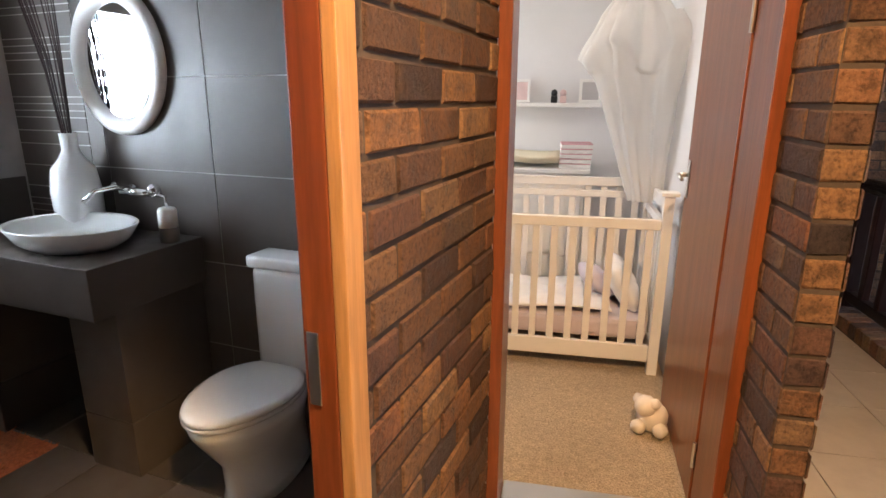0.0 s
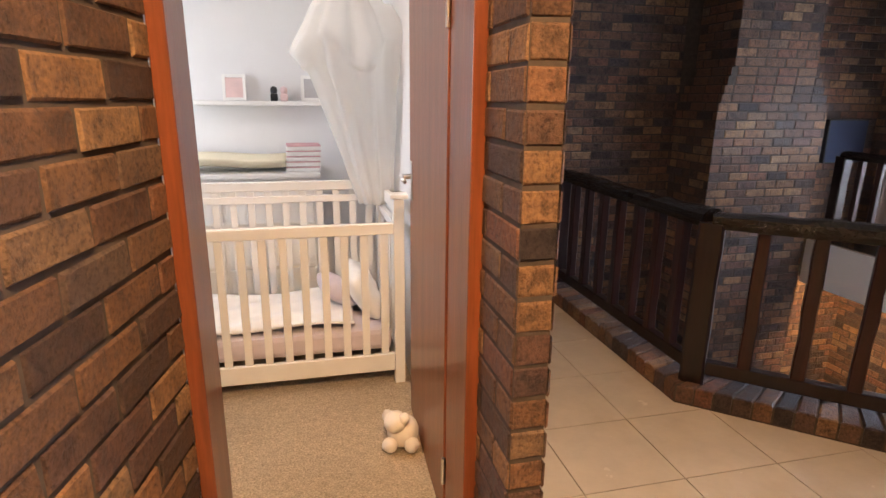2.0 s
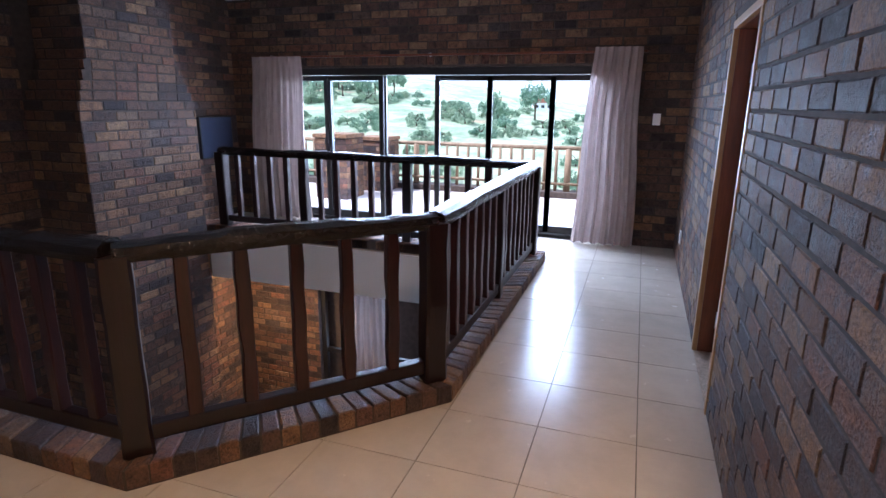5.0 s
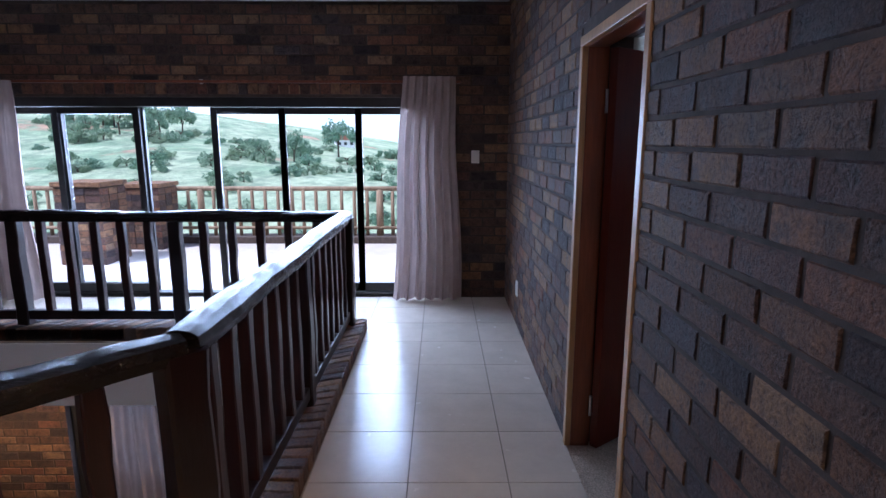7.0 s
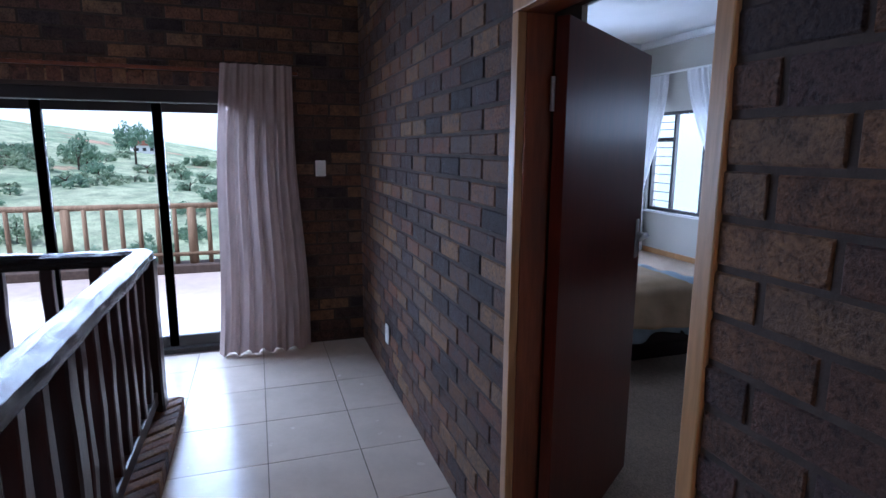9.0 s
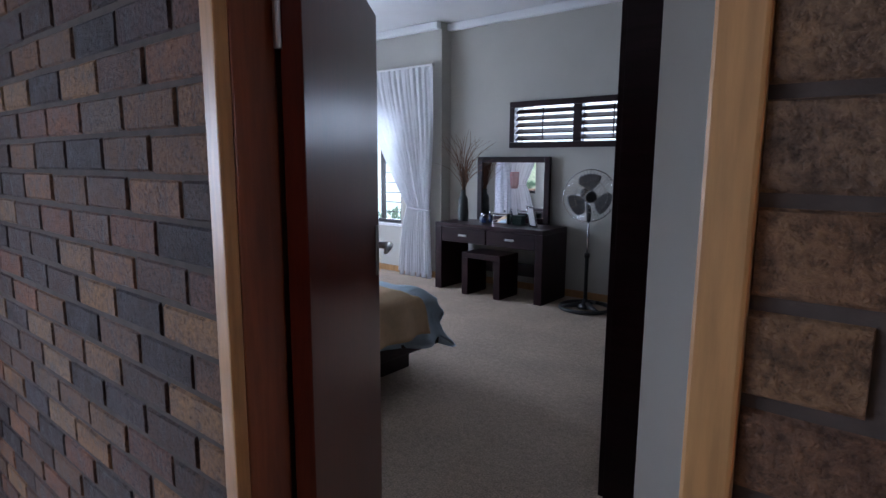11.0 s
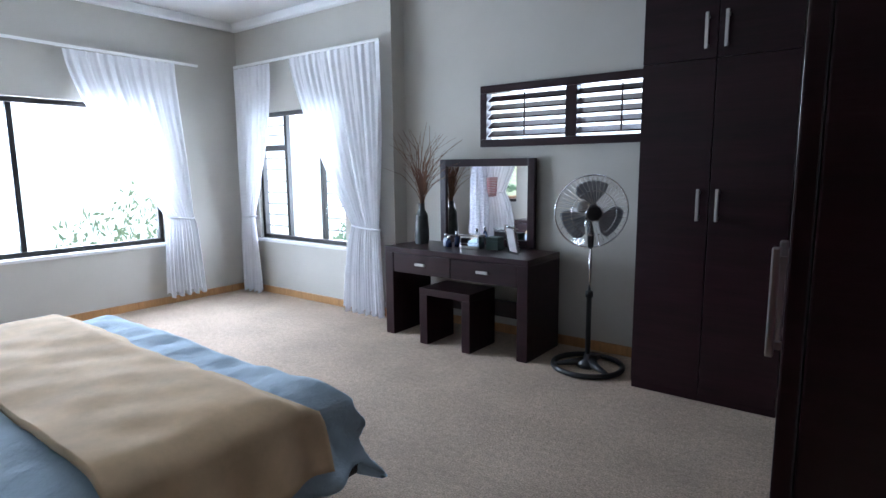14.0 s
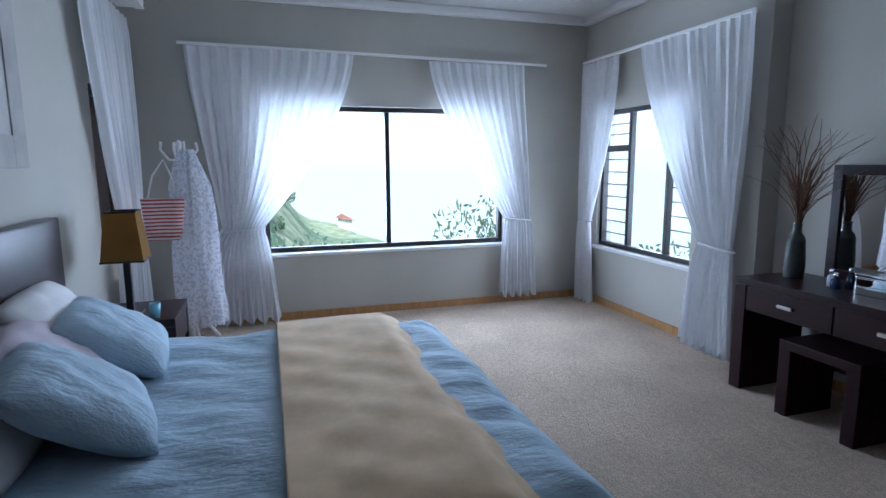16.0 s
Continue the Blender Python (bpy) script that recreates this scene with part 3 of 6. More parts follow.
for k, p in enumerate(MID[1:]):
    dd = Vector((0.72, -0.69, 0)).normalized() if k < 2 else Vector((1, 0, 0))
    bal_part("post", upright(bmesh.new(), Vector((*p, 0)), dd, 0.115, 0.115, 0.096, 0.91, rng, 0.003), M_RAIL)

# ---- chimney ----
chimney = structure("wall_chimney", prism([(5.02, 4.66), (6.32, 4.66), (6.32, NY - 0.01), (5.02, NY - 0.01)], -2.9, 1.44), M_MORTAR, "brown face-brick chimney breast, corbelled in above", "chimney breast")
bm = prism([(5.20, 4.72), (6.16, 4.72), (6.16, NY - 0.01), (5.20, NY - 0.01)], 1.78, TOP - 0.003)
lower_ring, upper_ring = [(5.02, 4.66), (6.32, 4.66), (6.32, NY - 0.012), (5.02, NY - 0.012)], [(5.20, 4.72), (6.16, 4.72), (6.16, NY - 0.012), (5.20, NY - 0.012)]
for k in range(4):
    f, z = (k + 1) / 5, 1.44 + k * 0.085
    prism([tuple(Vector(p).lerp(Vector(q), f)) for p, q in zip(lower_ring, upper_ring)], z + 0.001, z + 0.085, bm)
chimney_stack = structure("wall_chimney_stack", bm, M_MORTAR, "narrower upper chimney stack in brown face brick", "chimney breast")


# ---- doors and frames ----
def door_frame(name, axis, u0, u1, face, back, z1, w, label, edge=True, proud=0.012):
    """Timber frame lining an opening along x or y, with a paler planed edge on the face side."""
    ob = tagged(thing(name, label, "door frame"), kind="structure")
    sgn = 1 if face > back else -1

    def member(nm, a, b, c, d, mat, f0, f1):
        lo, hi = min(f0, f1), max(f0, f1)
        bm = cube(a, b, lo, hi, c, d, 0.004) if axis == "x" else cube(lo, hi, a, b, c, d, 0.004)
        part(nm, bm, mat, ob)
    f, g = face + sgn * proud, back - sgn * 0.006
    cut = f - sgn * 0.028 if edge else f
    for a, b in ((u0, u0 + w), (u1 - w, u1)):
        member("jamb", a, b, 0.002, z1 - w, M_REDWOOD, cut, g)
        if edge:
            member("edge_strip", a, b, 0.002, z1 - w, M_PINE, f, cut + sgn * 0.0005)
    member("head", u0, u1, z1 - w + 0.001, z1, M_REDWOOD, cut, g)
    if edge:
        member("edge_strip", u0, u1, z1 - w + 0.001, z1, M_PINE, f, cut + sgn * 0.0005)
    return ob


def lever_handle(parent, m, mat, plate=True):
    """Lever handle on a long back plate, out along +y of m."""
    bm = bmesh.new()
    if plate:
        box(bm, -0.019, 0.019, 0, 0.006, -0.10, 0.065, 0.003)
    lathe([(0.011, 0.0), (0.011, 0.045), (0.0001, 0.046)], 12, bm, Matrix.Rotation(radians(-90), 4, "X"))
    tube([(0, 0.04, 0), (-0.03, 0.05, 0.004), (-0.07, 0.052, 0.002), (-0.115, 0.046, -0.006)], [0.010, 0.0095, 0.009, 0.008], 8, bm)
    bmesh.ops.transform(bm, matrix=m, verts=bm.verts)
    return part("handle", bm, mat, parent, "chrome lever handle on a back plate", True)


def door_leaf(name, hinge, tip, z1, mat, label, handle_z, metal):
    """Flush door standing open from its hinge to its free edge."""
    h, t = Vector((*hinge, 0)), Vector((*tip, 0))
    ang = math.degrees(math.atan2(t.y - h.y, t.x - h.x))
    w = (t - h).length
    ob = tagged(thing(name, label, "door", at=(*hinge, 0), rz=ang), kind="structure")
    part("leaf", cube(0, w, -0.02, 0.02, 0.012, z1, 0.003), mat, ob)
    for z in (0.22, z1 - 0.22):
        part("hinge", lathe([(0.007, z - 0.05), (0.007, z + 0.05)], 10, None, Matrix.Translation((-0.006, 0.022, 0))), M_STEEL, ob)
    lever_handle(ob, Matrix.Translation((w - 0.06, 0.0205, handle_z)), metal)
    lever_handle(ob, Matrix.Translation((w - 0.06, -0.0205, handle_z)) @ Matrix.Diagonal((1, -1, 1, 1)), metal)
    return ob


door_frame("doorframe_bathroom", "y", BATH_DOOR[0], BATH_DOOR[1], WX, WX - 0.075, 1.97, 0.06, "varnished red timber bathroom door frame with a pale edge")
door_frame("doorframe_nursery", "x", 0.832, 1.60, 1.36, 1.46, 1.97, 0.04, "varnished red timber nursery door frame", False, 0.12)
door_frame("doorframe_bedroom", "x", DOOR_W[0], DOOR_W[1], SY, SY - 0.10, 1.905, 0.042, "brown timber bedroom door frame with pale edges")
door_1 = door_leaf("door_1", (1.575, 1.475), (1.600, 2.235), 1.92, M_REDWOOD, "varnished red-brown flush door standing open", 1.14, M_STEEL)
door_2 = door_leaf("door_2", (5.03, -0.258), (5.55, -0.952), 1.855, M_DARKDOOR, "dark mahogany flush door standing open", 1.12, M_STEEL)
threshold = structure("trim_threshold", cube(0.875, 1.555, 1.345, 1.47, 0.0, 0.012, 0.004), M_STEEL, "thin metal carpet strip", "threshold")
strike = thing("strike_plate", "small dull steel strike plate on the door jamb", "strike plate", at=(0.77, 0.369, 1.0))
part("plate", cube(-0.012, 0.012, -0.003, 0.0, -0.07, 0.07, 0.002), M_STEEL, strike)

# ---- sliding doors, curtains and fittings in the gallery ----
slide = tagged(thing("window_1", "dark bronze aluminium sliding doors with one leaf slid open", "sliding door", at=(EX + 0.1, 2.5, 0)), kind="structure")
for y0, y1, z0, z1 in ((SLIDE[0], SLIDE[1], 1.77, 1.85), (SLIDE[0], SLIDE[1], 0.001, 0.035)):
    part("track", cube(-0.06, 0.06, y0 - 2.5, y1 - 2.5, z0, z1, 0.004), M_ALU, slide)
for y in (SLIDE[0] + 0.03, SLIDE[1] - 0.03):
    part("frame_side", cube(-0.06, 0.06, y - 2.53, y - 2.47, 0.036, 1.769, 0.004), M_ALU, slide)


def glass_leaf(parent, y0, y1, x):
    """One framed pane of a sliding door."""
    leaf = new("door_leaf", finish("door_leaf", bmesh.new(), M_ALU))
    bm = bmesh.new()
    for a, b, c, d in ((y0, y0 + 0.06, 0.04, 1.765), (y1 - 0.06, y1, 0.04, 1.765), (y0 + 0.061, y1 - 0.061, 0.04, 0.12), (y0 + 0.061, y1 - 0.061, 1.705, 1.765)):
        box(bm, x - 0.018, x + 0.018, a, b, c, d, 0.003)
    bm.to_mesh(leaf.data)
    bm.free()
    leaf.parent = parent
    g = part("pane", cube(x - 0.003, x + 0.003, y0 + 0.062, y1 - 0.062, 0.121, 1.704), M_GLASS, leaf)
    g.visible_shadow = False
    return leaf


for y0, y1, x in ((0.60, 1.26, 0.0), (1.20, 1.96, 0.0), (1.90, 2.58, 0.0), (3.20, 4.0, 0.02), (3.22, 4.02, -0.022), (3.94, 4.5, 0.0)):
    glass_leaf(slide, y0 - 2.5, y1 - 2.5, x)


def eased(a, b, s):
    return a + (b - a) * s


def curtain(name, axis, wall_at, out, top, z_top, tie, z_tie, bottom, z_bottom, pleats, mat, label, group, deep=0.035, band=True):
    """Pleated curtain. top, tie and bottom are spans along the wall; the cloth is drawn in at the tie."""
    rng = random.Random(name + str(top))
    ph = [rng.uniform(0, 6.3) for _ in range(3)]

    def surf(u, v):
        z = z_top + (z_bottom - z_top) * v
        if tie is None:
            a, b = eased(top[0], bottom[0], v), eased(top[1], bottom[1], v)
            amp = deep * (0.55 + 0.6 * v)
        elif z >= z_tie:
            s = ((z_top - z) / (z_top - z_tie)) ** 1.5
            a, b = eased(top[0], tie[0], s), eased(top[1], tie[1], s)
            amp = deep * (0.75 + 0.25 * math.sin(s * 3.1))
        else:
            s = math.sqrt((z_tie - z) / (z_tie - z_bottom))
            a, b = eased(tie[0], bottom[0], s), eased(tie[1], bottom[1], s)
            amp = deep * (0.7 + 0.5 * s)
        w = u * pleats * 2 * math.pi
        d = amp * (math.sin(w + 0.5 * math.sin(v * 5 + ph[0])) + 0.35 * math.sin(2.3 * w + ph[1] + 2 * v)) * (1.0 if v > 0.03 else 0.7)
        lean = 0.012 * math.sin(v * 7 + ph[2])
        zz = z + (0.03 * math.sin(w * 0.5 + ph[1]) if v > 0.97 and tie else 0)
        p = a + (b - a) * u + lean
        q = wall_at + out * (0.09 + d)
        return (q, p, zz) if axis == "y" else (p, q, zz)
    ob = thing(name, label, "curtain", group, at=((wall_at + out * 0.09, (top[0] + top[1]) / 2, z_bottom) if axis == "y" else ((top[0] + top[1]) / 2, wall_at + out * 0.09, z_bottom)))
    bm = sheet(surf, int(pleats * 14), 44, 0.0)
    bmesh.ops.transform(bm, matrix=ob.matrix_basis.inverted(), verts=bm.verts)
    part("cloth", bm, mat, ob, "", True)
    if tie and band:
        a, b = tie
        r = deep * 1.25
        loop = []
        for k in range(20):
            t = 2 * math.pi * k / 20
            p, q = (a + b) / 2 + (abs(b - a) / 2 + 0.012) * math.cos(t), wall_at + out * (0.09 + r * math.sin(t))
            z = z_tie + 0.015 * math.cos(t) * (1 if b > a else -1)
            loop.append((q, p, z) if axis == "y" else (p, q, z))
        bm = tube(loop, 0.009, 6, None, True)
        bmesh.ops.transform(bm, matrix=ob.matrix_basis.inverted(), verts=bm.verts)
        part("tieback", bm, mat, ob, "narrow white tieback cord", True)
    return ob


curtain("curtain", "y", EX - 0.02, -1, (0.81, 0.35), 2.02, None, 0, (0.92, 0.28), 0.012, 6, M_CURTAIN, "oatmeal pleated curtain hanging open beside sliding doors", "gallery curtains", 0.04)
curtain("curtain", "y", EX - 0.02, -1, (4.92, 4.22), 1.98, None, 0, (4.98, 4.18), 0.012, 7, M_CURTAIN, "oatmeal pleated curtain hanging open beside sliding doors", "gallery curtains", 0.04)
rod = thing("curtain_track", "thin brown curtain track above the sliding doors", "curtain track", at=(EX - 0.03, 2.6, 1.98))
part("rail", cube(-0.014, 0.014, -2.3, 2.3, -0.012, 0.012, 0.004), M_REDWOOD, rod)
for y in (-2.1, 0, 2.1):
    part("bracket", cube(0.014, 0.027, y - 0.015, y + 0.015, -0.02, 0.02, 0.003), M_STEEL, rod)


def wall_plate(name, label, category, at, rz, rocker):
    ob = thing(name, label, category, at=at, rz=rz)
    part("plate", cube(-0.037, 0.037, -0.012, 0, -0.058, 0.058, 0.005), M_PLASTIC, ob)
    for z in rocker:
        part("rocker", cube(-0.014, 0.014, -0.017, -0.0121, z - 0.018, z + 0.018, 0.003), M_PLASTIC, ob)


wall_plate("light_switch", "white plastic light switch on brown brick", "light switch", (EX - 0.012, 0.16, 1.325), -90, (0.02, -0.02))
wall_plate("socket", "white plastic wall socket low on brick", "socket", (6.815, SY + 0.012, 0.33), 180, (0.015,))
wall_plate("socket", "white plastic wall socket beside the window", "socket", (BX - 0.001, -4.22, 0.42), -90, (0.015,))
wall_plate("socket", "white plastic wall socket behind the fan", "socket", (6.72, BY2 + 0.001, 1.02), 180, (0.015,))
tv = thing("television", "dark blue-grey flat television on the brick wall", "television", at=(7.27, NY - 0.045, 1.02))
part("body", cube(-0.28, 0.28, -0.03, 0.03, -0.25, 0.25, 0.008), M_BLACK, tv)
part("screen", cube(-0.265, 0.265, -0.034, -0.0305, -0.235, 0.235), plain("screen_glass", (0.05, 0.06, 0.10), 0.15, vary=0.05, bumps=0), tv, "dark blue-grey glass screen")
lamp_passage = thing("ceiling_lamp", "round opal ceiling lamp", "ceiling lamp", at=(1.25, -0.2, TOP))
part("rim", lathe([(0.15, -0.001), (0.15, -0.03), (0.14, -0.034), (0.12, -0.03)], 28), M_STEEL, lamp_passage, "", True)
part("bowl", lathe([(0.12, -0.03), (0.10, -0.06), (0.05, -0.085), (0.0001, -0.09)], 28), M_PLASTIC, lamp_passage, "opal glass bowl", True)

# ---- storey below ----
curtain("curtain", "y", EX - 0.02, -1, (3.75, 3.15), -0.85, None, 0, (3.85, 3.1), -2.88, 6, M_CURTAIN, "cream curtain at the doors of the storey below", "gallery curtains", 0.04)
low = tagged(thing("window_2", "dark framed glazed doors of the storey below", "sliding door", at=(EX + 0.1, 2.5, -2.9)), kind="structure")
for y in (-1.67, -0.83, 0.0, 0.83, 1.67):
    part("mullion", cube(-0.03, 0.03, y - 0.035, y + 0.035, 0.002, 1.998, 0.004), M_ALU, low)
for z in (1.03, 1.965):
    part("transom", cube(-0.028, 0.028, -1.63, 1.63, z - 0.03, z + 0.03, 0.004), M_ALU, low)

# ---- nursery ----
crib = thing("crib", "white painted slatted baby crib with bedding", "crib", at=(0.92, 2.88, 0))
for x in (-0.655, 0.655):
    for y in (-0.335, 0.335):
        part("post", cube(x - 0.026, x + 0.026, y - 0.026, y + 0.026, 0.0, 0.985, 0.004), M_WHITEPAINT, crib)
        part("post_cap", cube(x - 0.045, x + 0.045, y - 0.045, y + 0.045, 0.986, 1.008, 0.006), M_WHITEPAINT, crib)
for y, top in ((-0.335, 0.862), (0.335, 0.985)):
    part("top_rail", cube(-0.628, 0.628, y - 0.016, y + 0.016, top - 0.055, top, 0.006), M_WHITEPAINT, crib)
    part("bottom_rail", cube(-0.628, 0.628, y - 0.014, y + 0.014, 0.07, 0.165, 0.006), M_WHITEPAINT, crib)
    n = 13
    for k in range(n):
        x = -0.58 + 1.16 * k / (n - 1)
        part("slat", cube(x - 0.019, x + 0.019, y - 0.007, y + 0.007, 0.166, top - 0.056, 0.003), M_WHITEPAINT, crib)
part("back_midrail", cube(-0.628, 0.628, 0.322, 0.348, 0.86, 0.90, 0.004), M_WHITEPAINT, crib)
for x in (-0.655, 0.655):
    for z0, z1 in ((0.07, 0.165), (0.90, 0.965), (0.80, 0.845)):
        part("end_rail", cube(x - 0.014, x + 0.014, -0.308, 0.308, z0, z1, 0.005), M_WHITEPAINT, crib)
    for k in range(6):
        y = -0.25 + 0.1 * k
        part("slat", cube(x - 0.007, x + 0.007, y - 0.017, y + 0.017, 0.166, 0.799, 0.003), M_WHITEPAINT, crib)
part("mattress", cube(-0.62, 0.62, -0.30, 0.30, 0.17, 0.29, 0.03), M_LILAC, crib, "lilac crib mattress")


def cushion(w, d, h, seed, n=18):
    """A soft stuffed pillow with pinched corners and creases."""
    rng = random.Random(seed)
    ph = [rng.uniform(0, 6) for _ in range(6)]
    bm = bmesh.new()

    def surf(sign):
        def f(u, v):
            x, y = 2 * u - 1, 2 * v - 1
            e = max(0.0, (1 - abs(x) ** 3.2) * (1 - abs(y) ** 3.2)) ** 0.55
            pinch = 1 - 0.07 * (x * x * y * y)
            crease = 0.035 * (math.sin(6 * x + 3 * y + ph[0]) + 0.6 * math.sin(11 * x - 7 * y + ph[1]) + 0.5 * math.sin(15 * y + 4 * x + ph[2])) * e
            return (x * w / 2 * pinch, y * d / 2 * pinch, sign * h / 2 * e + h * crease * (1 if sign > 0 else 0.2))
        return f
    sheet(surf(1), n, n, 0, bm)
    sheet(surf(-1), n, n, 0, bm)
    bmesh.ops.remove_doubles(bm, verts=bm.verts, dist=0.004)
    return bm


def quilt(w, d, thick, seed, n=24):
    rng = random.Random(seed)
    ph = [rng.uniform(0, 6) for _ in range(4)]
    return sheet(lambda u, v: ((u - 0.5) * w, (v - 0.5) * d, thick * (0.6 + 0.3 * math.sin(9 * u + 4 * v + ph[0]) + 0.2 * math.sin(17 * v - 8 * u + ph[1]))), n, n, 0.012)


def soft(name, bm, mat, label, category, m, group=""):
    ob = new(name, finish(name, bm, mat, True))
    ob.matrix_basis = m
    return tagged(ob, label, category, group)


soft("crib_quilt", quilt(1.0, 0.55, 0.05, 3), M_LINEN, "rumpled cream quilt lying on the crib mattress", "quilt", pose(0.85, 2.88, 0.305))
soft("bolster", cushion(0.3, 0.45, 0.14, 4), M_LINEN, "cream cushion propped at the crib's end", "cushion", pose(1.42, 2.88, 0.42, 0, 60, 0))
soft("bolster", cushion(0.22, 0.3, 0.12, 8), M_LILAC, "small lilac cushion on the crib quilt", "cushion", pose(1.28, 2.95, 0.40, 0, 35, 10))

chest = thing("chest_of_drawers", "white painted nursery chest of drawers", "chest of drawers", at=(0.62, 3.80, 0))
part("body", cube(-0.58, 0.58, -0.22, 0.235, 0.06, 0.955, 0.004), M_WHITEPAINT, chest)
part("top", cube(-0.61, 0.61, -0.25, 0.24, 0.956, 0.985, 0.006), M_WHITEPAINT, chest)
for r in range(3):
    for c in range(2):
        x0 = -0.56 + c * 0.57
        z0 = 0.10 + r * 0.28
        dr = part("drawer", cube(x0, x0 + 0.55, -0.238, -0.2205, z0, z0 + 0.26, 0.005), M_WHITEPAINT, chest)
        part("knob", lathe([(0.008, 0), (0.008, 0.014), (0.017, 0.02), (0.015, 0.03), (0.0001, 0.033)], 12, None, Matrix.Translation((x0 + 0.275, -0.238, z0 + 0.13)) @ Matrix.Rotation(radians(90), 4, "X")), M_CERAMIC, dr, "", True)
for x in (-0.53, 0.53):
    for y in (-0.18, 0.19):
        part("foot", cube(x - 0.03, x + 0.03, y - 0.03, y + 0.03, 0, 0.0595, 0.005), M_WHITEPAINT, chest)
M_CREAM = plain("cream_vinyl", (0.78, 0.70, 0.52), 0.5, vary=0.04, bumps=0.1)
mat_bm = sheet(lambda u, v: ((u - 0.5) * 0.72, (v - 0.5) * 0.42, 0.02 + 0.055 * abs(2 * v - 1) ** 3 + 0.01 * math.sin(6 * u)), 16, 14, 0.02)
soft("changing_mat", mat_bm, M_CREAM, "cream padded changing mat on the white chest", "changing mat", pose(0.66, 3.79, 0.99))
for k in range(5):
    towel = thing("folded_cloth", "folded white and pink striped cloth in a stack", "folded cloth", "stack of cloths", at=(1.13, 3.74, 0.986 + 0.034 * k), rz=k * 1.5 - 3)
    part("fold", cube(-0.11, 0.11, -0.12, 0.12, 0.0, 0.026, 0.01), M_LINEN, towel)
    part("fold", cube(-0.108, 0.108, -0.117, 0.117, 0.0265, 0.0335, 0.003), plain("pink_cotton", (0.62, 0.36, 0.38), 0.9) if k == 0 else bpy.data.materials["pink_cotton"], towel, "pink striped fold")

shelf = thing("wall_shelf", "white floating wall shelf", "shelf", at=(0.86, 4.04, 1.40))
part("board", cube(-0.45, 0.43, -0.15, 0, 0, 0.028, 0.004), M_WHITEPAINT, shelf)
M_PRINT, M_PINK = plain("grey_print", (0.42, 0.40, 0.40), 0.6), plain("blush_card", (0.72, 0.52, 0.50), 0.6)


def picture_frame(name, at, w, h, label, mat_frame, mat_print, tilt=-8, rz=0, category="picture frame", t=0.018):
    ob = thing(name, label, category, at=at)
    ob.matrix_basis = pose(*at, tilt, 0, rz)
    b = w * 0.13
    for a, c, d, e in ((-w / 2, -w / 2 + b, 0, h), (w / 2 - b, w / 2, 0, h), (-w / 2 + b + 0.0005, w / 2 - b - 0.0005, 0, b), (-w / 2 + b + 0.0005, w / 2 - b - 0.0005, h - b, h)):
        part("frame_side", cube(a, c, -t / 2, t / 2, d, e, 0.002), mat_frame, ob)
    part("print", cube(-w / 2 + b, w / 2 - b, -t / 4, t / 3, b + 0.001, h - b - 0.001), mat_print, ob, "faded print")
    return ob


picture_frame("photo_frame", (0.70, 3.975, 1.4295), 0.15, 0.17, "white framed pink print on the nursery shelf", M_WHITEPAINT, M_PINK)
picture_frame("photo_frame", (1.215, 3.975, 1.4295), 0.16, 0.17, "white framed grey print on the nursery shelf", M_WHITEPAINT, M_PRINT)
for x, mat, lab in ((0.955, M_BLACK, "small dark block figure on the nursery shelf"), (1.02, M_PINK, "small pink block figure on the nursery shelf")):
    orn = thing("ornament", lab, "ornament", at=(x, 3.97, 1.428))
    part("base", cube(-0.024, 0.024, -0.02, 0.02, 0, 0.05, 0.006), mat, orn)
    part("top", lathe([(0.02, 0.0505), (0.024, 0.07), (0.02, 0.09), (0.0001, 0.1)], 12), mat, orn, "", True)


def canopy():
    """Gathered bed net: a ring at the top, a tent and long folds falling behind the crib's end."""
    def surf(u, v):
        a = 2 * math.pi * u
        if v < 0.22:
            s = v / 0.22
            r, z = 0.02 + 0.27 * s ** 0.8, 2.10 - 0.40 * s
        else:
            s = (v - 0.22) / 0.78
            r, z = 0.29 - 0.20 * s ** 0.6, 1.70 - 0.82 * s
        r *= 1 + 0.13 * math.sin(9 * a + 3 * v) + 0.05 * math.sin(17 * a)
        drift = max(0.0, v - 0.22) * 0.16
        return (r * math.cos(a) + drift, r * math.sin(a) * 0.9 + drift * 0.6, z - (0.06 * math.sin(4 * a + 1) if 0.12 < v < 0.3 else 0))
    return sheet(surf, 84, 36)


net = thing("crib_canopy", "white netting canopy gathered over the crib", "canopy", at=(1.40, 2.95, 0))
part("netting", canopy(), M_NET, net, "sheer white netting", True)
part("ring", tube([(0.03 * math.cos(k * 0.63), 0.03 * math.sin(k * 0.63), 2.11) for k in range(10)], 0.006, 6, None, True), M_WHITEPAINT, net)
part("cord", tube([(0, 0, 2.11), (0, 0, TOP - 0.002)], 0.004, 6), M_WHITEPAINT, net)

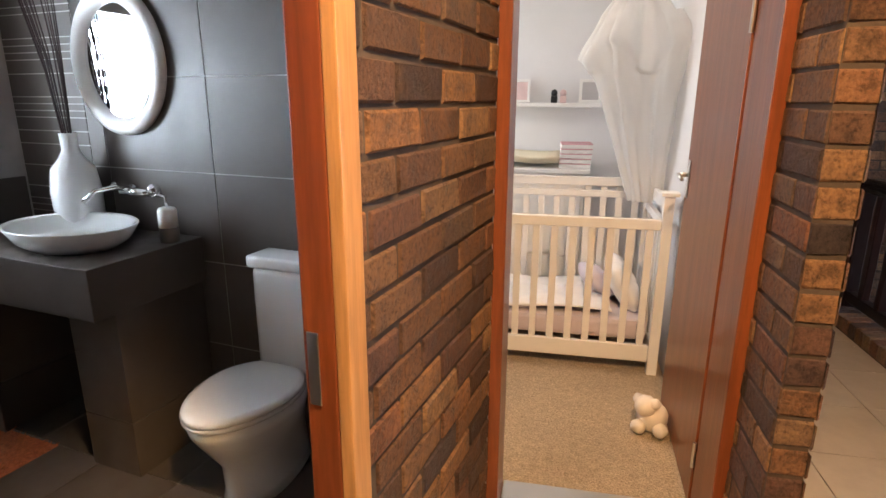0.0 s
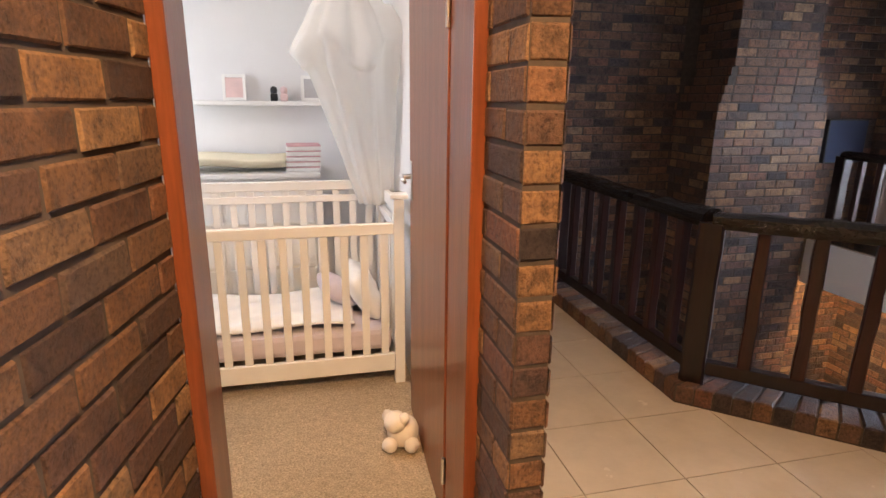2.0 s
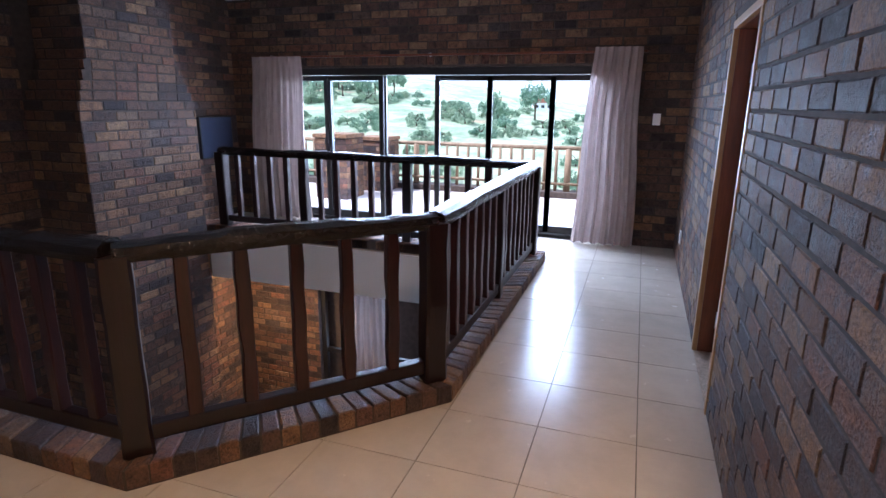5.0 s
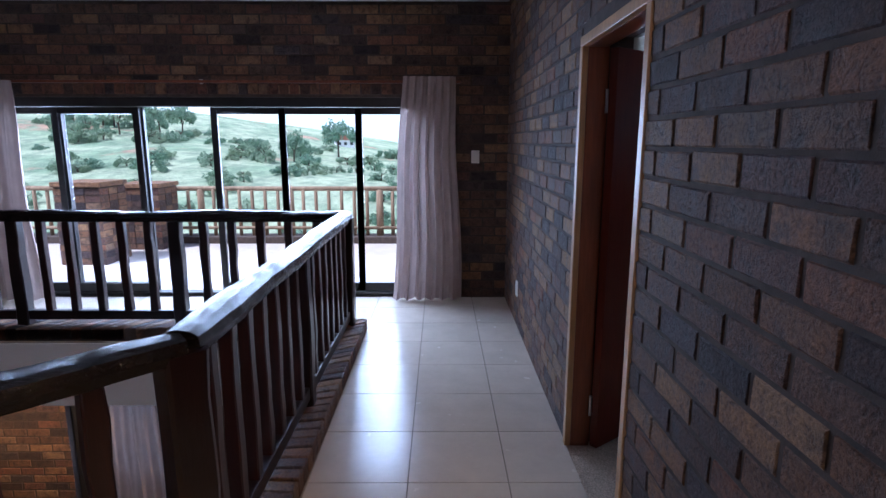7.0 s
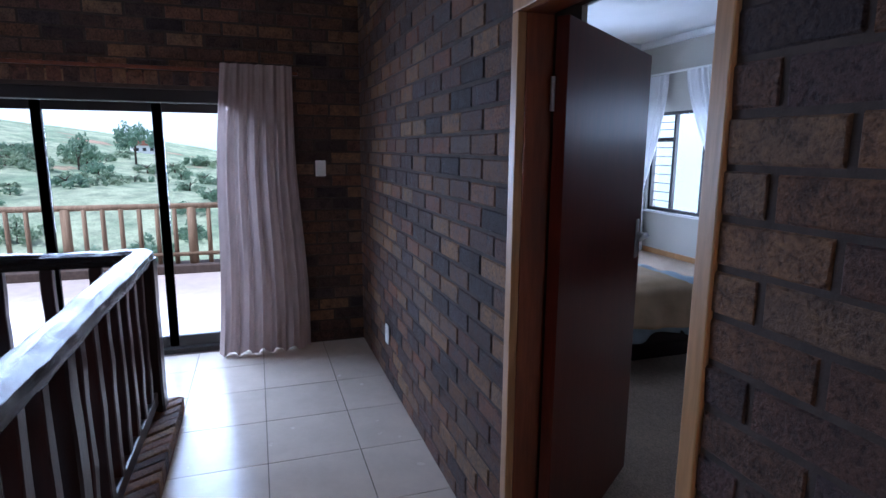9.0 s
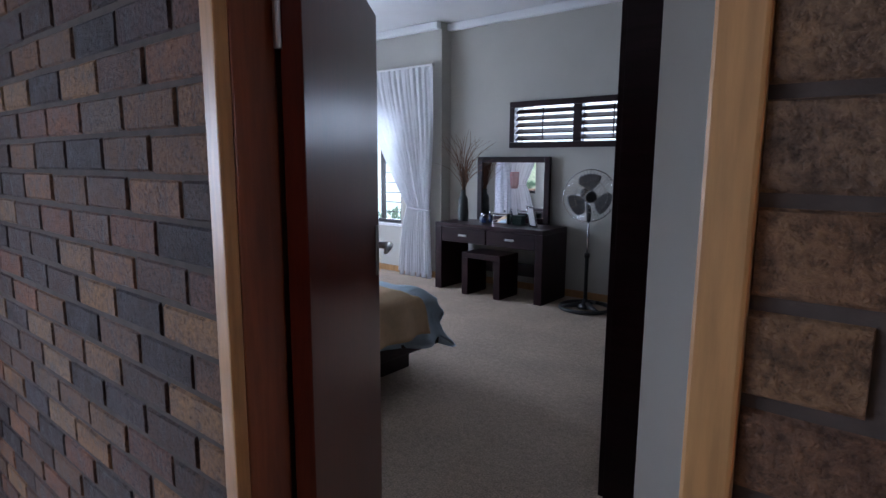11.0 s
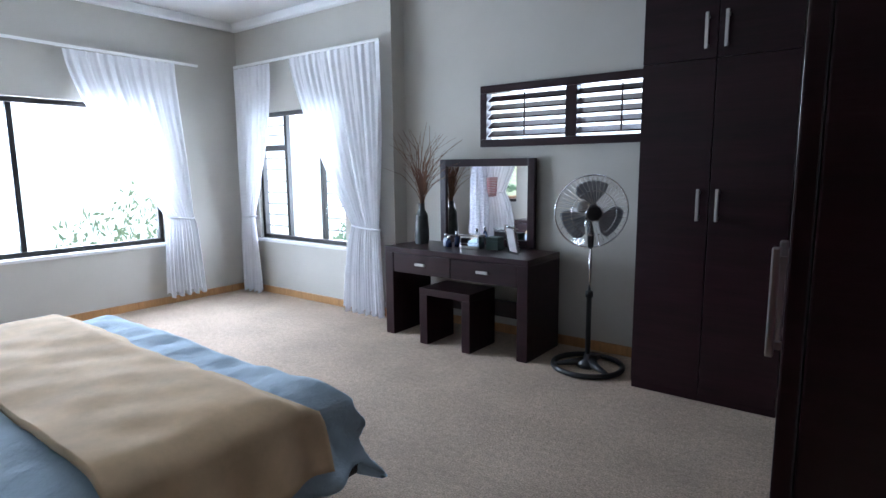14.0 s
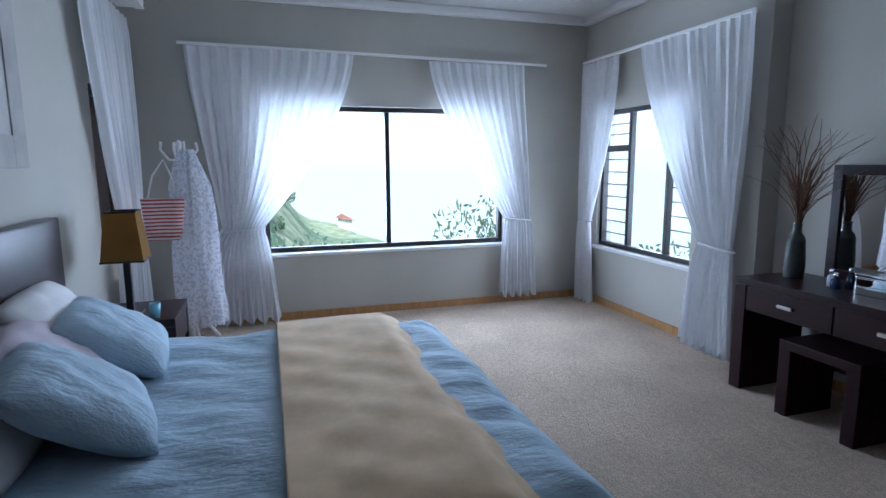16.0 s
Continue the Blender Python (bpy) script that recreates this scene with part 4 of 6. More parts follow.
toy_bm = bmesh.new()
for c, r in (((0, 0, 0.085), 0.085), ((-0.03, -0.05, 0.165), 0.058), ((-0.075, -0.02, 0.18), 0.03), ((0.02, -0.06, 0.195), 0.03), ((-0.05, -0.085, 0.05), 0.04), ((0.06, -0.07, 0.05), 0.04)):
    bmesh.ops.create_icosphere(toy_bm, subdivisions=3, radius=r, matrix=Matrix.Translation(c))
for v in toy_bm.verts:
    v.co += v.co.normalized() * 0.008 * noise.noise(v.co * 40)
    v.co.z = max(0.002, v.co.z)
soft("soft_toy", toy_bm, cloth("plush", (0.72, 0.66, 0.60), 120, vary=0.15), "white plush lamb toy as a doorstop", "soft toy", pose(1.495, 1.97, 0.0, 0, 0, -20) @ Matrix.Scale(0.82, 4))

# ---- bathroom ----
def tile_wall(parent, origin, along, out, length, z_list, width, shift, mat, deep=0.008, gap=0.004):
    """Large wall tiles, each a piece with its own edges."""
    o, a, n = Vector((*origin, 0)), Vector((*along, 0)), Vector((*out, 0))
    for k, (z0, z1) in enumerate(zip(z_list, z_list[1:])):
        u = shift - width
        while u < length:
            s, e = max(0, u) + gap / 2, min(length, u + width) - gap / 2
            if e - s > 0.02:
                bm = bmesh.new()
                pts = [o + a * s, o + a * e, o + a * e + n * deep, o + a * s + n * deep]
                prism([(p.x, p.y) for p in pts], z0 + gap / 2, z1 - gap / 2, bm)
                t = new("tile", finish("tile", bm, mat))
                t.parent = parent
            u += width


MOSAIC = [0.0]
rngb = random.Random(3)
while MOSAIC[-1] < 2.7:
    MOSAIC.append(MOSAIC[-1] + rngb.choice((0.03, 0.03, 0.045, 0.06, 0.10)))
tile_wall(wall_bath_north, (-1.62, 1.52), (1, 0), (0, -1), 0.47, MOSAIC, 1.0, 0.9, M_DARKTILE, 0.003, 0.005)
tile_wall(wall_bath_north, (-1.15, 1.52), (1, 0), (0, -1), 1.90, (0, 0.40, 0.78, 1.16, 1.54, 1.92, 2.30, 2.74), 0.595, 0.10, M_DARKTILE, 0.003, 0.005)
tile_wall(wall_bath_west, (-1.62, 1.51), (0, -1), (1, 0), 3.25, (0, 0.37, 0.77, 1.095), 0.6, 0.3, M_DARKTILE, 0.003, 0.005)
for i in range(6):
    for j in range(9):
        x0, y0 = -1.61 + i * 0.4, 1.51 - j * 0.4
        t = new("tile", finish("tile", cube(x0 + 0.003, min(x0 + 0.397, 0.715), max(y0 - 0.397, -1.745), y0 - 0.003, -0.006, 0.0), M_DARKTILE))
        t.parent = bath_floor

vanity = thing("vanity_counter", "charcoal tiled vanity counter on a tiled pier", "vanity", at=(-1.09, 1.24, 0))
part("top", cube(-0.50, 0.545, -0.26, 0.268, 0.70, 0.892, 0.004), M_DARKTILE, vanity)
for z0, z1 in ((0.0, 0.237), (0.240, 0.697)):
    part("pier", cube(0.26, 0.52, -0.16, 0.268, z0, z1, 0.004), M_DARKTILE, vanity)
    part("pier", cube(-0.50, -0.30, -0.16, 0.268, z0, z1, 0.004), M_DARKTILE, vanity)
basin = thing("basin", "oval white vessel basin with a grey rim underside", "basin", at=(-0.90, 1.20, 0.8925))
part("bowl", lathe([(0.0001, 0.012), (0.15, 0.014), (0.20, 0.035), (0.235, 0.085), (0.25, 0.092), (0.252, 0.086), (0.215, 0.03), (0.17, 0.0), (0.0001, 0.0)], 40, None, None, 1.08, 0.82), M_CERAMIC, basin, "", True)
part("waste", lathe([(0.022, 0.013), (0.022, 0.019), (0.0001, 0.02)], 16), M_CHROME, basin, "chrome waste", True)
tap = thing("wall_tap", "chrome wall-mounted basin tap with two handles", "tap", at=(-0.85, 1.51, 1.07))
part("body", lathe([(0.016, -0.075), (0.018, 0), (0.016, 0.075)], 14, None, pose(0, -0.05, 0, 0, 90, 0)), M_CHROME, tap, "", True)
part("spout", tube([(-0.03, -0.05, 0.01), (-0.05, -0.10, 0.025), (-0.09, -0.16, 0.015), (-0.115, -0.20, -0.03)], [0.012, 0.012, 0.011, 0.011], 10), M_CHROME, tap, "", True)
for x in (-0.06, 0.07):
    part("mount", lathe([(0.028, 0), (0.026, 0.012), (0.012, 0.016), (0.012, 0.05)], 16, None, pose(x, -0.0, 0, 90)), M_CHROME, tap, "", True)
    part("handle", lathe([(0.012, 0), (0.022, 0.005), (0.024, 0.025), (0.016, 0.03), (0.0001, 0.032)], 12, None, pose(x * 1.5, -0.05, 0.012, 20, 60 if x > 0 else -60, 0)), M_CHROME, tap, "", True)
soap = thing("soap_dispenser", "white and grey soap dispenser on the counter", "soap dispenser", at=(-0.60, 1.39, 0.893))
part("base", lathe([(0.036, 0.0), (0.038, 0.01), (0.038, 0.06), (0.036, 0.061)], 20), plain("grey_stoneware", (0.16, 0.14, 0.12), 0.5), soap, "grey lower half", True)
part("bottle", lathe([(0.038, 0.0615), (0.037, 0.13), (0.03, 0.14), (0.012, 0.145)], 20), M_CERAMIC, soap, "", True)
part("pump", tube([(0, 0, 0.145), (0, 0, 0.185), (-0.02, -0.01, 0.192), (-0.05, -0.02, 0.186)], 0.006, 8), M_CHROME, soap, "", True)
bvase = thing("vase", "tall white bottle vase holding dark reeds", "vase", at=(-1.12, 1.40, 0.893))
part("body", lathe([(0.0001, 0.002), (0.085, 0.0), (0.095, 0.03), (0.098, 0.18), (0.085, 0.27), (0.045, 0.32), (0.032, 0.35), (0.034, 0.42), (0.028, 0.42), (0.024, 0.35), (0.0001, 0.34)], 28), M_CERAMIC, bvase, "", True)
reeds = bmesh.new()
for k in range(14):
    a, l = rngb.uniform(0, 6.3), rngb.uniform(0.65, 0.95)
    tube([(0.01 * math.cos(a), 0.01 * math.sin(a), 0.30), (0.04 * math.cos(a) - 0.02, 0.03 * math.sin(a), 0.3 + l * 0.5), (0.10 * math.cos(a) - 0.08, 0.06 * math.sin(a), 0.3 + l)], [0.003, 0.003, 0.0015], 5, reeds)
part("reeds", reeds, M_BALUSTER, bvase, "bundle of dark dried reeds")
omir = thing("oval_mirror", "oval mirror in a broad white frame", "mirror", at=(-0.89, 1.508, 1.60))
ring = bmesh.new()
prof = [(0.0, 0.0), (0.004, 0.02), (0.03, 0.032), (0.055, 0.03), (0.07, 0.018), (0.072, 0.004), (0.072, 0.0)]
rings = []
for k in range(56):
    a = 2 * math.pi * k / 56
    rings.append([ring.verts.new(((0.185 + o) * math.cos(a), -0.002 - d, (0.225 + o) * math.sin(a))) for o, d in prof])
for k in range(56):
    for j in range(len(prof) - 1):
        ring.faces.new((rings[k][j], rings[(k + 1) % 56][j], rings[(k + 1) % 56][j + 1], rings[k][j + 1]))
part("frame", ring, M_WHITEPAINT, omir, "moulded white oval frame", True)
part("glass", lathe([(0.0001, 0.004), (1.0, 0.004), (1.0, 0.008), (0.0001, 0.008)], 56, None, Matrix.Rotation(radians(90), 4, "X") @ Matrix.Diagonal((0.188, 0.228, 1, 1))), M_MIRROR, omir)
shut = tagged(thing("window_3", "white louvred shutters in the bathroom window", "shutter", at=(-1.68, 0.58, 1.1), rz=90), kind="structure")
for x in (-0.455, -0.02, 0.02, 0.455):
    part("stile", cube(x - 0.022, x + 0.022, -0.02, 0.02, 0.002, 0.798, 0.003), M_WHITEPAINT, shut)
for c in (-0.2375, 0.2375):
    for k in range(9):
        part("slat", cube(-0.19, 0.19, -0.035, 0.035, -0.004, 0.004, 0.002, Matrix.Translation((c, 0, 0.06 + k * 0.085)) @ Matrix.Rotation(radians(-25), 4, "X")), M_WHITEPAINT, shut)

toilet = thing("toilet", "white ceramic toilet with its lid closed", "toilet", at=(-0.065, 1.30, 0), rz=0)


def toilet_shell(scale_z, top_shape):
    bm, rings = bmesh.new(), []
    for z, w, f, b in top_shape:
        ring = []
        for k in range(36):
            a = 2 * math.pi * k / 36
            x, y = math.cos(a) * w, math.sin(a)
            ring.append(bm.verts.new((x, (y * b if y > 0 else y * f) - 0.12, z * scale_z)))
        rings.append(ring)
    for p, q in zip(rings, rings[1:]):
        for k in range(36):
            bm.faces.new((p[k], p[(k + 1) % 36], q[(k + 1) % 36], q[k]))
    bm.faces.new(rings[0])
    bm.faces.new(rings[-1])
    return bm


part("bowl", toilet_shell(1, [(0.0, 0.115, 0.16, 0.30), (0.04, 0.105, 0.15, 0.29), (0.16, 0.105, 0.16, 0.27), (0.25, 0.145, 0.22, 0.25), (0.33, 0.175, 0.27, 0.24), (0.385, 0.182, 0.285, 0.24)]), M_CERAMIC, toilet, "", True)
part("seat", toilet_shell(1, [(0.387, 0.185, 0.29, 0.20), (0.392, 0.19, 0.295, 0.205), (0.402, 0.19, 0.295, 0.205), (0.405, 0.186, 0.29, 0.20)]), M_CERAMIC, toilet, "", True)
part("lid", toilet_shell(1, [(0.407, 0.186, 0.29, 0.20), (0.412, 0.19, 0.297, 0.205), (0.425, 0.185, 0.29, 0.20), (0.432, 0.165, 0.26, 0.18), (0.434, 0.05, 0.09, 0.06)]), M_CERAMIC, toilet, "closed white lid", True)
part("cistern", cube(-0.10, 0.19, 0.04, 0.205, 0.40, 0.825, 0.025), M_CERAMIC, toilet, "", True)
part("cistern_lid", cube(-0.11, 0.20, 0.025, 0.21, 0.827, 0.875, 0.012), M_CERAMIC, toilet, "", True)
rug = thing("bath_mat", "orange tufted bath mat on dark tiles", "bath mat", at=(-1.38, 0.88, 0.001))
rb = bmesh.new()
for k in range(900):
    x, y = rngb.uniform(-0.3, 0.3), rngb.uniform(-0.22, 0.22)
    a, r = rngb.uniform(0, 6.3), rngb.uniform(0.012, 0.03)
    v = [rb.verts.new((x - 0.004, y, 0.004)), rb.verts.new((x + 0.004, y, 0.004)), rb.verts.new((x + r * math.cos(a), y + r * math.sin(a), rngb.uniform(0.015, 0.03)))]
    rb.faces.new(v)
part("pile", rb, plain("orange_wool", (0.45, 0.13, 0.05), 0.95, vary=0.3, scale=60), rug, "orange shaggy pile")
part("backing", cube(-0.3, 0.3, -0.22, 0.22, 0, 0.0035, 0.001), bpy.data.materials["orange_wool"], rug)
# assumed nursery fixture, never in view, added to go with the fill light
copy_thing(lamp_passage, pose(0.7, 2.3, TOP))


# ---- bedroom windows ----
def window_unit(name, label, at, rz, w, h, mullions, bars, casement=None):
    """Dark aluminium window set in an opening: local x along the wall, y outwards."""
    ob = tagged(thing(name, label, "window", at=at, rz=rz), kind="structure")
    for a, b, c, d in ((-w / 2, w / 2, 0, 0.045), (-w / 2, w / 2, h - 0.045, h), (-w / 2, -w / 2 + 0.045, 0.0455, h - 0.0455), (w / 2 - 0.045, w / 2, 0.0455, h - 0.0455)):
        part("frame_side", cube(a, b, -0.03, 0.03, c, d, 0.003), M_ALU, ob)
    for x, z0, z1 in mullions:
        part("mullion", cube(x - 0.022, x + 0.022, -0.026, 0.026, max(z0, 0.046), min(z1, h - 0.046), 0.003), M_ALU, ob)
    for x0, x1, z in bars:
        part("burglar_bar", tube([(x0, -0.02, z), (x1, -0.02, z)], 0.006, 6), M_ALU, ob)
    if casement:
        x0, x1, z = casement
        part("transom", cube(x0, x1, -0.024, 0.024, z - 0.03, z + 0.03, 0.003), M_ALU, ob)
    p = part("pane", cube(-w / 2 + 0.046, w / 2 - 0.046, 0.006, 0.011, 0.046, h - 0.046), M_GLASS, ob)
    p.visible_shadow = False
    return ob


window_unit("window_4", "wide dark-framed bedroom window with two panes", (BX + 0.10, (EWIN[0] + EWIN[1]) / 2, EWIN[2]), -90, EWIN[1] - EWIN[0], EWIN[3] - EWIN[2], [(-0.02, 0, 2)], [])
window_unit("window_7", "dark-framed bedroom window onto the terrace", ((NWIN[0] + NWIN[1]) / 2, BN + 0.10, NWIN[2]), 0, NWIN[1] - NWIN[0], NWIN[3] - NWIN[2], [(0.0, 0, 2)], [])
sw_w, sw_h = SWIN[1] - SWIN[0], SWIN[3] - SWIN[2]
bars = [(0.26, 0.66, 0.14 + 0.125 * k) for k in range(7)] + [(-0.66, -0.34, 0.14 + 0.125 * k) for k in range(7)] + [(0.26, 0.66, 1.14), (0.26, 0.66, 1.24)]
window_unit("window_5", "dark-framed side window with horizontal burglar bars", ((SWIN[0] + SWIN[1]) / 2, BY - 0.07, SWIN[2]), 0, sw_w, sw_h, [(0.24, 0, 2), (-0.32, 0, 2)], bars, (0.26, 0.655, 1.0))
for nm, bm in (("trim_sill_east", cube(BX - 0.03, BX + 0.07, EWIN[0] - 0.03, EWIN[1] + 0.03, EWIN[2] - 0.035, EWIN[2] - 0.002, 0.006)), ("trim_sill_south", cube(SWIN[0] - 0.03, SWIN[1] + 0.03, BY - 0.035, BY + 0.03, SWIN[2] - 0.035, SWIN[2] - 0.002, 0.006))):
    structure(nm, bm, M_WHITEWALL, "white plastered window sill", "sill")

shutters = tagged(thing("window_6", "dark wooden louvred shutters in a high window", "shutter", at=((HWIN[0] + HWIN[1]) / 2, BY2 + 0.01, HWIN[2])), kind="structure")
hw, hh = HWIN[1] - HWIN[0], HWIN[3] - HWIN[2]
for a, b, c, d in ((-hw / 2 - 0.03, hw / 2 + 0.03, -0.03, 0.03), (-hw / 2 - 0.03, hw / 2 + 0.03, hh - 0.03, hh + 0.03), (-hw / 2 - 0.03, -hw / 2 + 0.03, 0.031, hh - 0.031), (hw / 2 - 0.03, hw / 2 + 0.03, 0.031, hh - 0.031), (-0.045, 0.045, 0.031, hh - 0.031)):
    part("frame_side", cube(a, b, -0.055, 0.03, c, d, 0.004), M_WENGE, shutters)
for s in (-1, 1):
    for k in range(5):
        z = 0.075 + k * (hh - 0.15) / 4
        part("slat", cube(-hw / 4 + 0.045, hw / 4 - 0.045, -0.042, 0.042, -0.006, 0.006, 0.003, Matrix.Translation((s * hw / 4, -0.01, z)) @ Matrix.Rotation(radians(-32), 4, "X")), M_WENGE, shutters)
    part("tilt_rod", cube(s * hw / 4 - 0.006, s * hw / 4 + 0.006, 0.032, 0.042, 0.05, hh - 0.05, 0.002), M_WENGE, shutters)

# ---- bedroom curtains ----
G = "bedroom voile curtains"
L = "white voile curtain gathered in a tieback at the window"
curtain("curtain", "y", BX - 0.01, -1, (-0.91, -2.35), 2.48, (-1.12, -1.46), 0.89, (-0.88, -1.60), 0.03, 13, M_SHEER, L, G, 0.022)
curtain("curtain", "y", BX - 0.01, -1, (-4.07, -3.07), 2.45, (-4.14, -3.86), 0.90, (-4.24, -3.82), 0.10, 10, M_SHEER, L, G, 0.022)
curtain("curtain", "x", BY + 0.01, 1, (10.66, 10.02), 2.48, (10.62, 10.40), 0.86, (10.66, 10.36), 0.03, 7, M_SHEER, L, G, 0.020)
curtain("curtain", "x", BY + 0.01, 1, (8.44, 9.68), 2.50, (8.50, 8.84), 0.84, (8.46, 9.00), 0.02, 12, M_SHEER, L, G, 0.022)
curtain("curtain", "x", BN - 0.03, -1, (10.64, 9.38), 2.66, (10.60, 9.95), 0.95, (10.64, 9.70), 0.02, 11, M_SHEER, "cream voile curtain tied back beside the bed", G, 0.03)
for nm, a, b in (("curtain_track", (BX - 0.1, -0.85, 2.5), (BX - 0.1, -4.30, 2.46)), ("curtain_track", (10.64, BY + 0.1, 2.5), (8.45, BY + 0.1, 2.5))):
    tr = thing(nm, "slim white curtain track above the window", "curtain track", at=a)
    part("rail", cube(-0.012, 0.012, -0.012, 0.012, 0, 1, 0, (Vector(b) - Vector(a)).to_track_quat("Z", "Y").to_matrix().to_4x4() @ Matrix.Diagonal((1, 1, (Vector(b) - Vector(a)).length, 1))), M_PLASTIC, tr)

# ---- bed ----
bed = thing("bed", "double bed with a dark wenge platform and headboard", "bed", at=(7.52, -1.4, 0))
part("headboard", cube(-1.12, 1.15, 0.93, 1.0, 0.02, 1.215, 0.012), M_WENGE, bed, "tall plain dark headboard")
part("platform", cube(-1.04, 1.03, -1.06, 0.929, 0.19, 0.30, 0.012), M_WENGE, bed)
part("plinth", cube(-0.84, 0.84, -0.97, 0.92, 0.0, 0.189, 0.006), M_WENGE, bed)
part("mattress", cube(-0.94, 0.94, -0.97, 0.92, 0.301, 0.52, 0.05), M_LINEN, bed)


def bedding(x0, x1, y0, y1, z, drop_w, drop_e, drop_s, seed, wave, edge=0.05, thick=0.012, ruck=0.0):
    """Cloth laid over the bed: wrinkled on top and hanging over the west, east and south edges."""
    rng = random.Random(seed)
    ph = [rng.uniform(0, 6.3) for _ in range(8)]
    W, D = (x1 - x0) + drop_w + drop_e, (y1 - y0) + drop_s

    def fold(s, lo, hi, dlo, dhi):
        """Arc-length s along the cloth to (place, fall)."""
        if s < dlo:
            return lo - 0.02 - 0.05 * (dlo - s) / max(dlo, 1e-6), dlo - s
        if s > dlo + hi - lo:
            e = s - dlo - (hi - lo)
            return hi + 0.02 + 0.05 * e / max(dhi, 1e-6), e
        return lo + s - dlo, 0.0

    def surf(u, v):
        x, fx = fold(u * W, x0, x1, drop_w, drop_e)
        y, fy = fold(v * D, y0, y1, drop_s, 0.0)
        fall = max(fx, fy) + 0.4 * min(fx, fy)
        w = wave * (math.sin(5 * x + 2.2 * y + ph[0]) + 0.6 * math.sin(9 * y - 4 * x + ph[1]) + 0.35 * math.sin(21 * x + 13 * y + ph[2]) + 0.3 * math.sin(17 * y - 25 * x + ph[3]) + 1.6 * noise.noise(Vector((x * 5, y * 5, seed))))
        r = 0.045
        near = min(x - x0, x1 - x, y - y0)
        zz = z + w - (r * (1 - min(1, max(0, near) / 0.10)) ** 2 if fall == 0 else 0)
        if fall > 0:
            q = x if fy > fx else y
            ripple = (0.018 * math.sin(24 * q + ph[4]) + ruck * (math.sin(11 * q + 14 * fall + ph[6]) + 1.3 * noise.noise(Vector((q * 7, fall * 9, seed))))) * min(1, fall / 0.12)
            zz = z - r - fall * 0.97 + w * 0.4 + edge * 0.4 * math.sin(9 * (x + y) + ph[5]) * min(1, fall / 0.2)
            if fx > 0:
                x += ripple * (1 if x > (x0 + x1) / 2 else -1)
            if fy > 0:
                y -= ripple
        return (x, y, zz)
    return sheet(surf, 96, 96, thick)


duvet = soft("duvet", bedding(6.52, 8.50, -2.42, -0.52, 0.565, 0.28, 0.25, 0.26, 2, 0.010, 0.07, 0.014, 0.026), M_BLUE, "rumpled pale blue cotton duvet on the bed", "duvet", Matrix.Identity(4))
throw = soft("throw_blanket", bedding(6.46, 8.555, -2.17, -1.53, 0.612, 0.24, 0.2, 0.03, 9, 0.0045, 0.02, 0.03), M_BLANKET, "cream fleece throw folded across the bed's foot", "blanket", Matrix.Identity(4))
for x, y, z, rx, rz, mat, lab, sd in ((8.10, -0.62, 0.76, -58, 4, M_LINEN, "white pillow leaning on the headboard", 21), (7.05, -0.62, 0.76, -58, -3, M_LINEN, "white pillow leaning on the headboard", 22), (7.74, -0.70, 0.72, -50, 8, M_LILAC, "pale lilac pillow behind the blue one", 25)):
    soft("pillow", cushion(0.70, 0.48, 0.17, sd), mat, lab, "pillow", pose(x, y, z, -rx - 10, 0, rz), "pillows on the bed")
for x, y, z, rx, rz, sd in ((8.10, -0.82, 0.71, 32, 8, 31), (7.36, -0.88, 0.71, 34, 16, 32)):
    soft("pillow", cushion(0.66, 0.50, 0.19, sd), M_BLUE, "plump pale blue pillow on the bed", "pillow", pose(x, y, z, rx, 0, rz), "pillows on the bed")

stand = thing("nightstand", "dark wenge bedside table", "nightstand", at=(9.22, -0.70, 0))
part("top", cube(-0.28, 0.28, -0.24, 0.22, 0.50, 0.55, 0.004), M_WENGE, stand)
for x in (-0.255, 0.255):
    part("side", cube(x - 0.025, x + 0.025, -0.24, 0.22, 0, 0.499, 0.003), M_WENGE, stand)
part("drawer", cube(-0.228, 0.228, -0.236, 0.20, 0.33, 0.495, 0.004), M_WENGE, stand)
part("back", cube(-0.228, 0.228, 0.201, 0.219, 0.02, 0.495), M_WENGE, stand)
lamp = thing("table_lamp", "bedside lamp with a tan square shade on a black stem", "lamp", at=(9.15, -0.66, 0.5505))
part("foot", cube(-0.07, 0.07, -0.07, 0.07, 0, 0.02, 0.005), M_BLACK, lamp)
part("stem", cube(-0.02, 0.02, -0.02, 0.02, 0.0205, 0.36, 0.004), M_BLACK, lamp)
sh = bmesh.new()
for a, b in ((0.118, 0.085),):
    lo = [sh.verts.new((sx * a, sy * a, 0.35)) for sx, sy in ((-1, -1), (1, -1), (1, 1), (-1, 1))]
    hi = [sh.verts.new((sx * b, sy * b, 0.65)) for sx, sy in ((-1, -1), (1, -1), (1, 1), (-1, 1))]
    fs = [sh.faces.new((lo[k], lo[(k + 1) % 4], hi[(k + 1) % 4], hi[k])) for k in range(4)]
    bmesh.ops.solidify(sh, geom=fs, thickness=0.004)
part("shade", sh, cloth("tan_parchment", (0.42, 0.24, 0.07), 200, through_light=0.3), lamp, "tan tapered square shade")
for z, a in ((0.35, 0.119), (0.65, 0.086)):
    part("shade_trim", tube([(-a, -a, z), (a, -a, z), (a, a, z), (-a, a, z)], 0.006, 6, None, True), M_BLACK, lamp)
glassy = thing("tumbler", "small blue glass tumbler on the bedside table", "glass", at=(9.02, -0.82, 0.5505))
